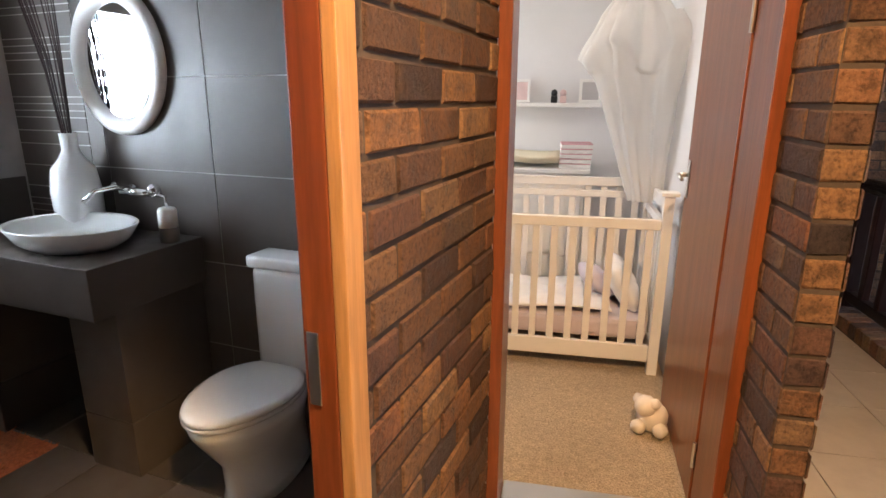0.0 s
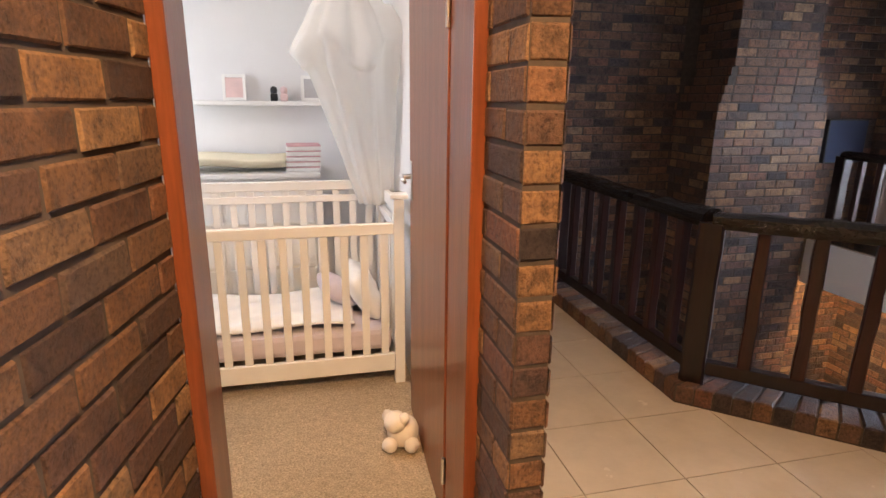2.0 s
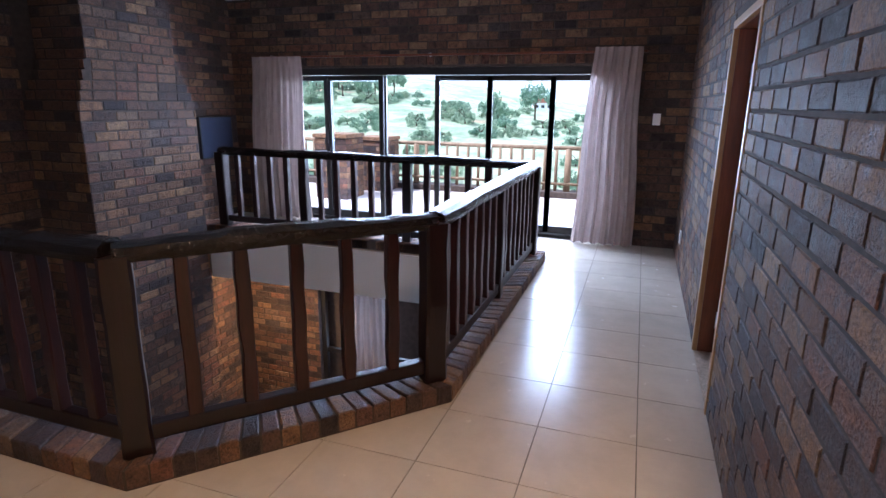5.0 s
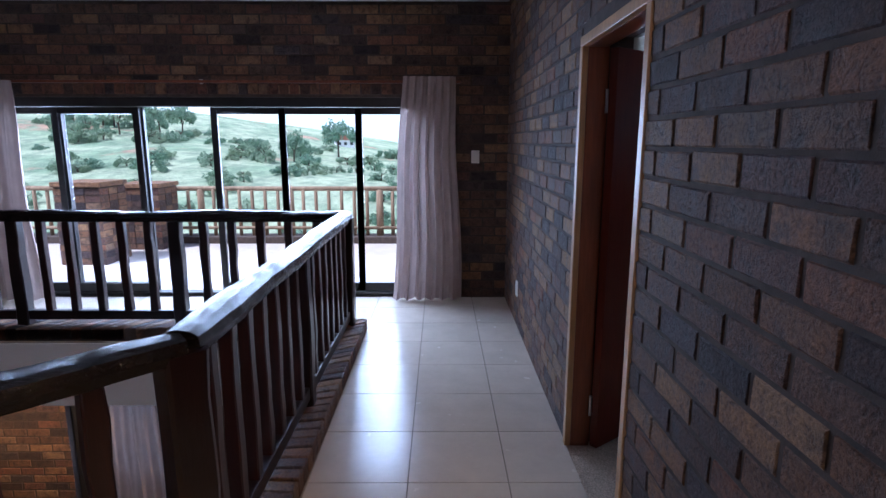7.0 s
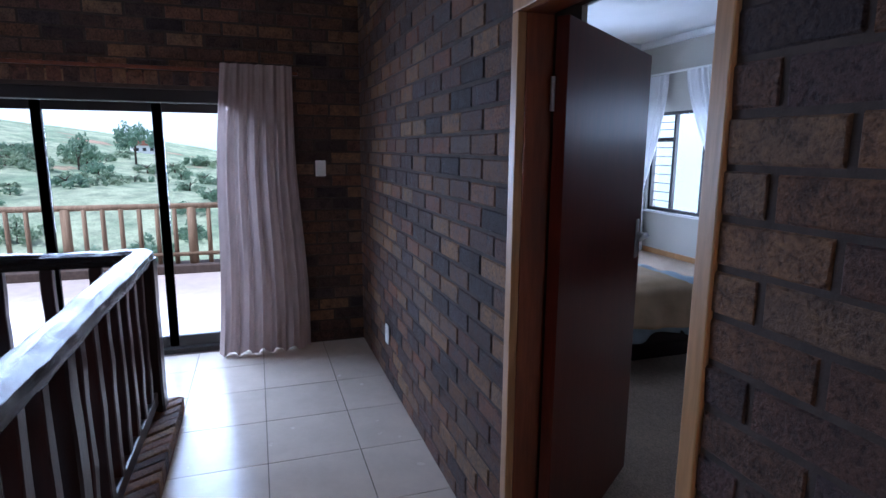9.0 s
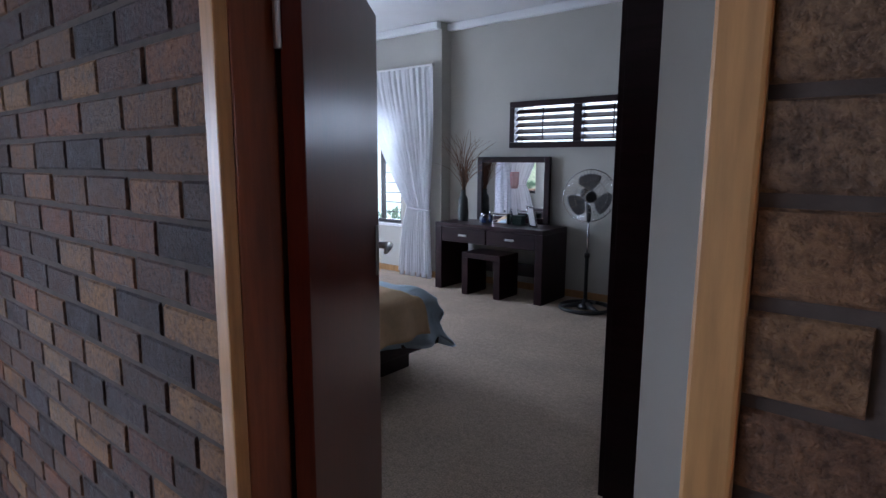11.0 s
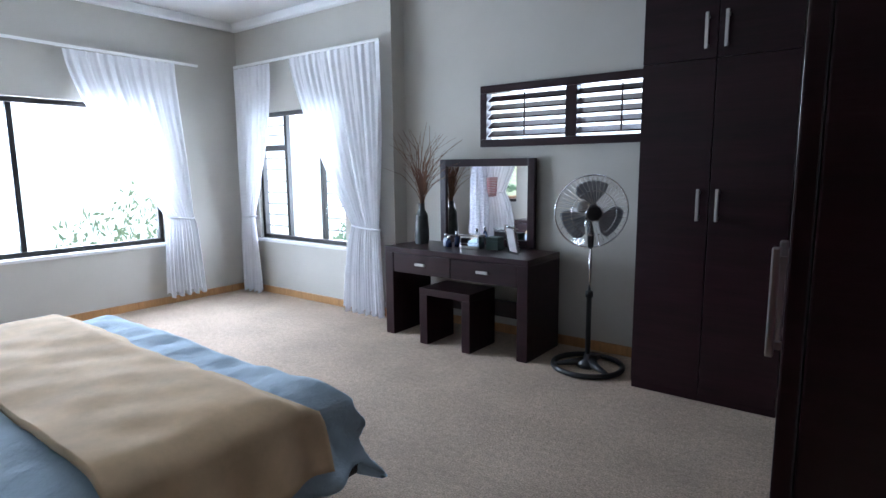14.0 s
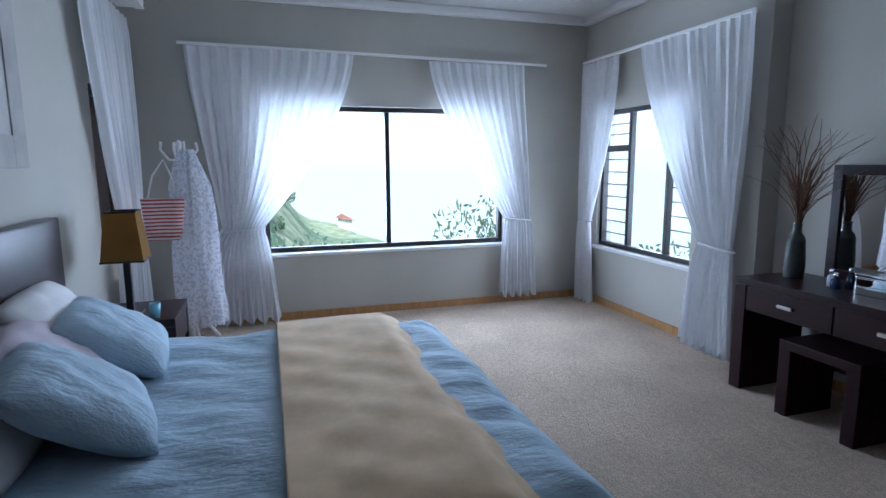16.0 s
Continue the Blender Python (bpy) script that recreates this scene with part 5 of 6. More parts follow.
part("bowl", lathe([(0.0001, 0.004), (0.026, 0.0), (0.034, 0.09), (0.031, 0.09), (0.024, 0.008), (0.0001, 0.008)], 18), plain("blue_glass", (0.25, 0.55, 0.68), 0.1, vary=0.05, bumps=0), glassy, "", True)

tree = thing("coat_stand", "white wooden coat stand with hooks", "coat stand", at=(10.25, -0.86, 0))
part("pole", lathe([(0.022, 0.03), (0.022, 0.8), (0.018, 1.6), (0.024, 1.66), (0.0001, 1.68)], 14), M_WHITEPAINT, tree, "", True)
for k in range(4):
    a = k * math.pi / 2 + 0.4
    part("leg", tube([(0, 0, 0.18), (0.12 * math.cos(a), 0.12 * math.sin(a), 0.16), (0.22 * math.cos(a), 0.22 * math.sin(a), 0.015)], 0.014, 8), M_WHITEPAINT, tree, "", True)
    part("hook", tube([(0, 0, 1.52), (0.08 * math.cos(a), 0.08 * math.sin(a), 1.52), (0.14 * math.cos(a), 0.14 * math.sin(a), 1.60), (0.13 * math.cos(a), 0.13 * math.sin(a), 1.66)], 0.011, 8), M_WHITEPAINT, tree, "", True)
M_LACE = net_material("white_lace", (0.80, 0.80, 0.84), 0.12)
nt = M_LACE.node_tree
spots = noise_tex(nt, world_coords(nt), 45, 2)
nt.links.new(ramp(nt, spots, [(0.42, (0.40, 0.40, 0.48)), (0.52, (0.88, 0.88, 0.90))]), nt.nodes["Principled BSDF"].inputs["Base Color"])


def gown_fn(u, v):
    a = 2 * math.pi * u
    w = 0.05 + 0.075 * min(1, v * 5) + 0.035 * v
    r = w * (1 + 0.22 * math.sin(7 * a + 4 * v) + 0.1 * math.sin(13 * a))
    return (r * math.cos(a) * 0.8, r * math.sin(a) - 0.05 * v, 1.60 - 1.42 * v)


soft("lace_gown", sheet(gown_fn, 70, 40), M_LACE, "white patterned lace gown hanging on the coat stand", "gown", pose(10.17, -0.92, 0))
M_STRIPE, nt, b = material("red_stripes", 0.9)
wv = nt.nodes.new("ShaderNodeTexWave")
wv.bands_direction, wv.inputs["Scale"].default_value = "Z", 11.0
nt.links.new(world_coords(nt), wv.inputs["Vector"])
nt.links.new(ramp(nt, wv.outputs[0], [(0.45, (0.75, 0.70, 0.68)), (0.55, (0.50, 0.07, 0.08))]), b.inputs["Base Color"])
bag = thing("tote_bag", "white and red striped canvas bag on a hook", "bag", at=(10.08, -0.74, 0.90))
bb = bmesh.new()
lo = [bb.verts.new(p) for p in ((-0.03, -0.12, 0), (0.03, -0.12, 0), (0.03, 0.12, 0), (-0.03, 0.12, 0))]
hi = [bb.verts.new(p) for p in ((-0.06, -0.16, 0.32), (0.06, -0.16, 0.30), (0.06, 0.15, 0.31), (-0.06, 0.15, 0.33))]
bb.faces.new(lo)
fs = [bb.faces.new((lo[k], lo[(k + 1) % 4], hi[(k + 1) % 4], hi[k])) for k in range(4)]
bmesh.ops.subdivide_edges(bb, edges=bb.edges[:], cuts=3, use_grid_fill=True)
for v in bb.verts:
    v.co.x += 0.012 * math.sin(v.co.y * 30 + v.co.z * 9)
part("body", bb, M_STRIPE, bag, "", True)
part("strap", tube([(0, -0.11, 0.31), (0.0, -0.07, 0.5), (0.03, -0.02, 0.62), (0.0, 0.06, 0.5), (0, 0.11, 0.31)], 0.008, 6), M_LINEN, bag, "", True)
art = picture_frame("wall_art", (7.95, BN - 0.04, 1.47), 1.15, 0.95, "large pale grey abstract canvas above the headboard", plain("canvas_edge", (0.40, 0.38, 0.36), 0.9), plain("grey_canvas", (0.50, 0.48, 0.46), 0.9, vary=0.25, scale=3), 0, 0, "painting", 0.03)
ac = thing("air_conditioner", "white wall-mounted air conditioner", "air conditioner", at=(9.85, BN - 0.13, 2.66))
part("casing", cube(-0.42, 0.42, -0.20, 0, 0, 0.28, 0.03), M_PLASTIC, ac, "", True)
part("louvre", cube(-0.38, 0.38, -0.205, -0.14, -0.012, -0.001, 0.003), M_PLASTIC, ac)
part("grille", cube(-0.38, 0.38, -0.204, -0.2005, 0.10, 0.16, 0.001), M_STEEL, ac)

# ---- dressing table and what stands on it ----
DX0, DX1, DYF, DYB, DZ = 6.80, 8.15, -4.42, -4.93, 0.745
desk = thing("dressing_table", "dark wenge dressing table with two drawers", "dressing table", at=((DX0 + DX1) / 2, DYF, 0))
hw = (DX1 - DX0) / 2
part("top", cube(-hw, hw, DYB - DYF, 0, DZ - 0.045, DZ, 0.003), M_WENGE, desk)
for s in (-1, 1):
    part("side", cube(s * hw - (0.085 if s > 0 else 0), s * hw + (0 if s > 0 else 0.085), DYB - DYF, -0.002, 0, DZ - 0.0455, 0.003), M_WENGE, desk)
    c = s * (hw - 0.085) / 2
    dr = part("drawer", cube(c - (hw - 0.09) / 2 + 0.003, c + (hw - 0.09) / 2 - 0.003, DYB - DYF + 0.03, -0.006, DZ - 0.205, DZ - 0.049, 0.003), M_WENGE, desk)
    part("handle", cube(c - 0.05, c + 0.05, -0.0055, 0.012, DZ - 0.135, DZ - 0.115, 0.003), M_STEEL, dr, "brushed steel pull")
part("back_panel", cube(-hw + 0.086, hw - 0.086, DYB - DYF + 0.001, DYB - DYF + 0.018, 0.16, 0.30), M_WENGE, desk)
stool = thing("stool", "small dark wenge bench stool", "stool", at=(7.485, -4.35, 0))
part("seat", cube(-0.24, 0.24, -0.36, 0, 0.40, 0.455, 0.003), M_WENGE, stool)
for s in (-1, 1):
    part("leg", cube(s * 0.24 - (0.075 if s > 0 else 0), s * 0.24 + (0 if s > 0 else 0.075), -0.358, -0.002, 0, 0.3995, 0.003), M_WENGE, stool)
part("apron", cube(-0.164, 0.164, -0.355, -0.33, 0.33, 0.3995), M_WENGE, stool)
dmir = thing("dressing_mirror", "square mirror in a wide dark wenge frame", "mirror", at=(7.48, -4.94, 0.7455))
mw, mh, f = 0.46, 0.715, 0.062
for a, b, c, d in ((-mw, -mw + f, 0, mh), (mw - f, mw, 0, mh), (-mw + f + 0.0005, mw - f - 0.0005, 0, f), (-mw + f + 0.0005, mw - f - 0.0005, mh - f, mh)):
    part("frame_side", cube(a, b, -0.02, 0.022, c, d, 0.004), M_WENGE, dmir)
part("glass", cube(-mw + f, mw - f, -0.008, 0.006, f + 0.0005, mh - f - 0.0005), M_MIRROR, dmir)
vase = thing("vase", "ribbed dark green-grey vase of dried twigs", "vase", at=(7.99, -4.72, 0.7455))
prof = [(0.0001, 0.002), (0.055, 0.0)]
for k in range(16):
    z = 0.01 + k * 0.015
    prof += [(0.060 + 0.004 * math.sin(k / 3), z), (0.056 + 0.004 * math.sin(k / 3), z + 0.008)]
prof += [(0.045, 0.265), (0.027, 0.29), (0.025, 0.33), (0.031, 0.345), (0.024, 0.345), (0.02, 0.30), (0.0001, 0.29)]
part("body", lathe(prof, 26), plain("dark_stoneware", (0.045, 0.052, 0.048), 0.4, vary=0.2, scale=30), vase, "", True)
M_TWIG = wood("dry_twig", (0.10, 0.045, 0.025), (0.26, 0.13, 0.07), 0.8)
rngt = random.Random(11)
for k in range(58):
    a, l, sp = rngt.uniform(0, 6.3), rngt.uniform(0.35, 0.74), rngt.uniform(0.05, 0.34)
    pts = [(0.012 * math.cos(a), 0.012 * math.sin(a), 0.30)]
    for j in range(1, 6):
        t = j / 5
        hook = max(0.0, t - 0.7) * rngt.uniform(-0.3, 0.5)
        pts.append((sp * t ** 1.9 * math.cos(a + 0.5 * t) + hook * math.cos(a) + rngt.uniform(-0.012, 0.012), max(-0.2, sp * 0.7 * t ** 1.9 * math.sin(a + 0.5 * t)) + rngt.uniform(-0.012, 0.012), 0.30 + l * t * (1 - 0.45 * t * sp)))
    part("twig", tube(pts, [0.0042, 0.0038, 0.0032, 0.0026, 0.002, 0.0012], 4), M_TWIG, vase)
for x, y, r, h2, col, lab in ((7.72, -4.70, 0.022, 0.07, (0.55, 0.60, 0.66), "clear glass perfume bottle"), (7.66, -4.66, 0.026, 0.06, (0.03, 0.05, 0.12), "dark blue perfume bottle"), (7.62, -4.72, 0.02, 0.09, (0.02, 0.03, 0.07), "tall dark perfume bottle")):
    pf = thing("perfume_bottle", lab + " on the dressing table", "bottle", at=(x, y, 0.7455))
    part("bottle", lathe([(0.0001, 0), (r, 0.001), (r * 1.05, h2 * 0.5), (r * 0.9, h2 * 0.9), (r * 0.4, h2)], 12), plain("perfume_glass", col, 0.08, vary=0.05, bumps=0), pf, "", True)
    part("cap", lathe([(r * 0.5, h2), (r * 0.55, h2 + 0.02), (r * 0.5, h2 + 0.035), (0.0001, h2 + 0.036)], 12), M_CHROME, pf, "", True)
jb = thing("jewellery_box", "mirrored jewellery box with two drawers", "jewellery box", at=(7.44, -4.68, 0.7455), rz=4)
part("body", cube(-0.085, 0.085, -0.05, 0.05, 0.0, 0.105, 0.004), M_CHROME, jb)
part("lid", cube(-0.09, 0.09, -0.055, 0.055, 0.106, 0.122, 0.004), M_CHROME, jb)
for z in (0.028, 0.075):
    part("drawer", cube(-0.078, 0.078, 0.0505, 0.055, z - 0.02, z + 0.02, 0.002), M_MIRROR, jb)
bx = thing("small_box", "small dark green box on the dressing table", "box", at=(7.28, -4.76, 0.7455))
part("body", cube(-0.055, 0.055, -0.045, 0.045, 0, 0.07, 0.004), plain("green_card", (0.03, 0.06, 0.05), 0.5), bx)
part("lid", cube(-0.057, 0.057, -0.047, 0.047, 0.0705, 0.10, 0.004), bpy.data.materials["green_card"], bx)
picture_frame("photo_frame", (7.02, -4.62, 0.7485), 0.15, 0.22, "silver photo frame leaning on the dressing table", M_CHROME, M_PRINT, 12, 150)
strut = [o for o in scene.objects if o.name.startswith("photo_frame")][-1]
part("strut", cube(-0.012, 0.012, 0.012, 0.016, 0.01, 0.15), M_BLACK, strut)

# ---- pedestal fan ----
fan = thing("pedestal_fan", "black pedestal fan with a round chrome guard", "fan", at=(6.42, -4.60, 0))
part("base_ring", tube([(0.235 * math.cos(k * 2 * math.pi / 32), 0.235 * math.sin(k * 2 * math.pi / 32), 0.02) for k in range(32)], 0.019, 8, None, True), M_BLACK, fan, "", True)
for k in range(3):
    a = k * 2.094 + 0.5
    part("base_spoke", tube([(0, 0, 0.05), (0.12 * math.cos(a), 0.12 * math.sin(a), 0.035), (0.225 * math.cos(a), 0.225 * math.sin(a), 0.022)], [0.035, 0.022, 0.014], 8), M_BLACK, fan, "", True)
part("hub", lathe([(0.075, 0.012), (0.07, 0.045), (0.03, 0.075), (0.022, 0.10), (0.0001, 0.101)], 20), M_BLACK, fan, "", True)
part("lower_pole", lathe([(0.018, 0.09), (0.018, 0.50), (0.026, 0.505), (0.026, 0.545), (0.016, 0.55)], 16), M_BLACK, fan, "", True)
part("upper_pole", lathe([(0.011, 0.551), (0.011, 0.865)], 14), M_CHROME, fan, "", True)
H = Matrix.Translation((0, 0, 1.09)) @ Matrix.Rotation(radians(38), 4, "Z") @ Matrix.Rotation(radians(90 - 6), 4, "X") @ Matrix.Rotation(radians(180), 4, "X")
part("motor", lathe([(0.03, -0.18), (0.062, -0.16), (0.07, -0.09), (0.06, -0.03), (0.02, -0.02)], 20, None, H), M_BLACK, fan, "", True)
part("neck", tube([(0, 0, 0.85), (0.005, -0.01, 0.93), tuple(H @ Vector((0, 0, -0.10)))], [0.02, 0.024, 0.02], 10), M_BLACK, fan, "", True)
guard = bmesh.new()
for side in (1, -1):
    for k in range(44):
        a = 2 * math.pi * k / 44
        pts = [H @ Vector((r * math.cos(a + tw_), r * math.sin(a + tw_), side * d)) for r, d, tw_ in ((0.055, 0.062, 0), (0.14, 0.058, 0.08), (0.21, 0.045, 0.12), (0.245, 0.0, 0.13))]
        tube(pts, 0.0013, 3, guard)
part("guard", guard, M_CHROME, fan, "thin chrome guard wires")
for r, d in ((0.247, 0.0), (0.055, 0.062), (0.15, 0.057), (0.055, -0.062)):
    part("guard_ring", tube([H @ Vector((r * math.cos(k * math.pi / 20), r * math.sin(k * math.pi / 20), d)) for k in range(40)], 0.005 if r > 0.2 else 0.0025, 6, None, True), M_CHROME, fan, "", True)
part("badge", lathe([(0.05, 0.060), (0.05, 0.067), (0.04, 0.071), (0.0001, 0.072)], 24, None, H), M_BLACK, fan, "", True)
M_BLADE = plain("smoked_blade", (0.26, 0.27, 0.28), 0.25, vary=0.08, bumps=0)
for k in range(3):
    a0 = k * 2.094 + 0.35
    bl = sheet(lambda u, v: tuple(H @ Vector((((0.04 + 0.17 * u) * math.cos(a0 + (v - 0.3) * (0.35 + 1.0 * math.sin(u * 2.4)))), (0.04 + 0.17 * u) * math.sin(a0 + (v - 0.3) * (0.35 + 1.0 * math.sin(u * 2.4))), 0.022 * (v - 0.5)))), 10, 10, 0.003)
    part("blade", bl, M_BLADE, fan, "", True)

# ---- wardrobes ----
def wardrobe_handle(parent, m, length):
    bm = bmesh.new()
    box(bm, -0.009, 0.009, 0.042, 0.054, -length / 2, length / 2, 0.003)
    for z in (-length / 2 + 0.02, length / 2 - 0.02):
        box(bm, -0.006, 0.006, 0, 0.0425, z - 0.006, z + 0.006)
    bmesh.ops.transform(bm, matrix=m, verts=bm.verts)
    part("handle", bm, M_STEEL, parent, "long brushed steel bar handle")


def wardrobe(at, rz, width, depth, doors, split, top, label):
    """Fitted wardrobe: local x along its face, front at y = 0, body behind (-y)."""
    ob = thing("wardrobe", label, "wardrobe", "fitted wardrobes", at=at, rz=rz)
    part("carcass", cube(0, width, -depth, -0.022, 0, top, 0.003), M_WENGE, ob)
    w = width / doors
    for k in range(doors):
        for z0, z1, zh, hl in ((0.05, split - 0.002, 1.17, 0.18), (split + 0.002, top - 0.02, split + 0.14, 0.19)):
            d = part("door", cube(k * w + 0.002, (k + 1) * w - 0.002, -0.0215, 0, z0, z1, 0.003), M_WENGE, ob)
            x = (k + 1) * w - 0.05 if k % 2 == 0 else k * w + 0.05
            wardrobe_handle(d, Matrix.Translation((x, 0.0, zh)), hl)
    return ob


wardrobe((5.26, -4.42, 0), 0, 0.80, 0.57, 2, 1.97, 2.96, "dark wenge fitted wardrobe with steel bar handles")
wardrobe((5.007, -1.67, 0), -90, 2.40, 0.52, 6, 1.97, 2.96, "dark wenge fitted wardrobe beside the doorway")


# ---- outside ----
M_GROUND, nt, b = material("scrub_slope", 0.95)
v = world_coords(nt)
n1, n2, n3 = noise_tex(nt, v, 0.06, 5, 0.6), noise_tex(nt, v, 0.5, 5, 0.65), noise_tex(nt, v, 6, 4, 0.7)
c = ramp(nt, n1, [(0.34, (0.40, 0.26, 0.19)), (0.41, (0.20, 0.30, 0.19)), (0.55, (0.38, 0.44, 0.31)), (0.68, (0.17, 0.27, 0.17))])
c = mix(nt, c, ramp(nt, n2, [(0.35, (0.45, 0.5, 0.45)), (0.62, (1.15, 1.1, 1.0))]), 0.8, "MULTIPLY")
nt.links.new(mix(nt, c, ramp(nt, n3, [(0.3, (0.6, 0.62, 0.6)), (0.65, (1.1, 1.1, 1.1))]), 0.8, "MULTIPLY"), b.inputs["Base Color"])
bump(nt, b, n3, 0.8, 0.1)
M_TERRACE = tile_material("pale_terrace_tile", (0.58, 0.52, 0.48), 0.5, 0.05)
M_FENCE = wood("weathered_pole", (0.20, 0.13, 0.075), (0.42, 0.30, 0.19), 0.8)


def logistic(q):
    return 1 / (1 + math.exp(max(-40.0, min(40.0, -q))))


def ground_height(x, y):
    d = max(0.0, x - 11.5)
    valley = -4.2 - 2.5 * math.exp(-((d - 18) / 14) ** 2)
    side = logistic((y - 26) / 12)
    hill = (1.8 + 12.0 * side) * (1 - math.exp(-(max(0, d - 22) / 60) ** 1.6))
    fall = 11 * logistic(-(y + 6) / 2.0) * logistic((max(x, -y) - 22) / 2)
    return valley + hill - fall + 1.4 * noise.noise(Vector((x * 0.035, y * 0.035, 0))) + 0.35 * noise.noise(Vector((x * 0.16, y * 0.16, 3)))


def ground_fn(u, v):
    s, t = 2 * u - 1, 2 * v - 1
    x, y = 10 + 40 * s + 1900 * s ** 5, 0 + 45 * t + 1900 * t ** 5
    z = ground_height(x, y)
    r = math.hypot(x - 10, y)
    return (x, y, z if r < 160 else z + (r - 160) * 0.004)


# emissive shell: valley haze and blown-out sky are put into its glowing gradient
M_HAZE_GLOW, nt, b = material("haze_glow", 1.0)
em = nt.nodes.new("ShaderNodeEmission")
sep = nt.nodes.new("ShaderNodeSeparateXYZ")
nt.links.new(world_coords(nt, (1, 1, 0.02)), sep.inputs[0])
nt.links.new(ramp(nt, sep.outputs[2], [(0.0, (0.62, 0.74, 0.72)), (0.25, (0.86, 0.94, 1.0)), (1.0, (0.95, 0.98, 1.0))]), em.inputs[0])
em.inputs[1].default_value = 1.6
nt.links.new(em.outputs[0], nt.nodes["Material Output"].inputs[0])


def haze_fn(u, v):
    a = radians(-150 + 210 * u)
    r = 150 if a > radians(-5) else 75 + 75 * max(0.0, 1 + (a + radians(5)) / radians(12))
    return (8 + r * math.cos(a), r * math.sin(a), -30 + 90 * v)


backdrop = structure("backdrop", sheet(haze_fn, 90, 6), M_HAZE_GLOW, "glowing backdrop shell painted as white hazy sky over the far valley", "sky")
ground = structure("ground", sheet(ground_fn, 120, 120), M_GROUND, "green and brown scrub hillside", "ground", True)
terrace = structure("pavement_terrace", cube(EX + 0.24, 11.1, -0.1, 9.0, -0.3, -0.03), M_TERRACE, "pale tiled open terrace", "terrace")
terrace_kerb = structure("kerb_terrace", cube(10.75, 11.1, -0.1, 9.0, -0.029, 0.07, 0.01), M_MORTAR, "low brick kerb at the terrace edge", "kerb")
base = structure("wall_terrace_base", cube(EX + 0.24, 11.08, -0.08, 8.9, -6.5, -0.301), M_MORTAR, "brick base under the terrace", "wall")
outer = structure("wall_house_base", cube(2.0, BX + 0.18, -5.15, -0.4, -6.5, -0.21), M_MORTAR, "brick base under the bedroom", "wall")

fence = thing("terrace_fence", "weathered timber pole fence along the terrace", "fence", at=(10.92, 3.0, 0.07))
rngf = random.Random(2)
for k in range(44):
    y = -2.95 + k * 0.19
    big = k % 7 == 0
    part("post" if big else "picket", lathe([(0.055 if big else 0.028, 0.0), (0.052 if big else 0.026, 0.68), (0.0001, 0.70)], 8, None, Matrix.Translation((rngf.uniform(-0.01, 0.01), y, 0))), M_FENCE, fence, "", True)
part("rail", tube([(0, -3.05, 0.705), (0.01, 0, 0.70), (0, 5.8, 0.705)], 0.035, 8), M_FENCE, fence, "", True)
part("rail", tube([(-0.04, -3.05, 0.12), (-0.04, 5.8, 0.12)], 0.025, 8), M_FENCE, fence, "", True)


def pillar(x, y, w, h):
    ob = thing("brick_pillar", "square brown face-brick pillar on the terrace", "pillar", "terrace pillars", at=(x, y, -0.03))
    part("core", cube(-w / 2 + 0.01, w / 2 - 0.01, -w / 2 + 0.01, w / 2 - 0.01, 0, h), M_MORTAR, ob)
    bm = bmesh.new()
    for k in range(int(h / COURSE)):
        z0 = k * COURSE + 0.006
        for s in range(4):
            n = 3
            for i in range(n):
                a, b_ = -w / 2 + w * i / n + 0.005, -w / 2 + w * (i + 1) / n - 0.005
                m = Matrix.Rotation(s * math.pi / 2, 4, "Z")
                box(bm, a, b_, -w / 2, -w / 2 + 0.03, z0, z0 + BRICK_H, 0, m)
    tagged(part("brick_courses", bm, M_BRICK_I, ob), kind="stuff")
    part("cap", cube(-w / 2 - 0.02, w / 2 + 0.02, -w / 2 - 0.02, w / 2 + 0.02, h + 0.001, h + 0.06, 0.008), M_BRICK_I, ob)
    return ob


pillar(9.55, 4.82, 0.56, 0.95)
pillar(10.55, 4.62, 0.56, 0.86)

M_LEAF, nt, b = material("leaf", 0.6)
r = nt.nodes.new("ShaderNodeNewGeometry").outputs["Random Per Island"]
o = nt.nodes.new("ShaderNodeObjectInfo").outputs["Random"]
c = ramp(nt, r, [(0, (0.15, 0.24, 0.17)), (0.5, (0.21, 0.31, 0.22)), (1, (0.28, 0.37, 0.28))])
c = mix(nt, c, ramp(nt, o, [(0, (0.8, 0.95, 0.9)), (1, (1.25, 1.1, 0.95))]), 0.8, "MULTIPLY")
nt.links.new(c, b.inputs["Base Color"])
glow = nt.nodes.new("ShaderNodeBsdfTranslucent")
nt.links.new(c, glow.inputs[0])
both = nt.nodes.new("ShaderNodeMixShader")
both.inputs[0].default_value = 0.5
nt.links.new(b.outputs[0], both.inputs[1])
nt.links.new(glow.outputs[0], both.inputs[2])
nt.links.new(both.outputs[0], nt.nodes["Material Output"].inputs[0])
M_BARK = wood("bark", (0.05, 0.035, 0.025), (0.12, 0.085, 0.06), 0.95)


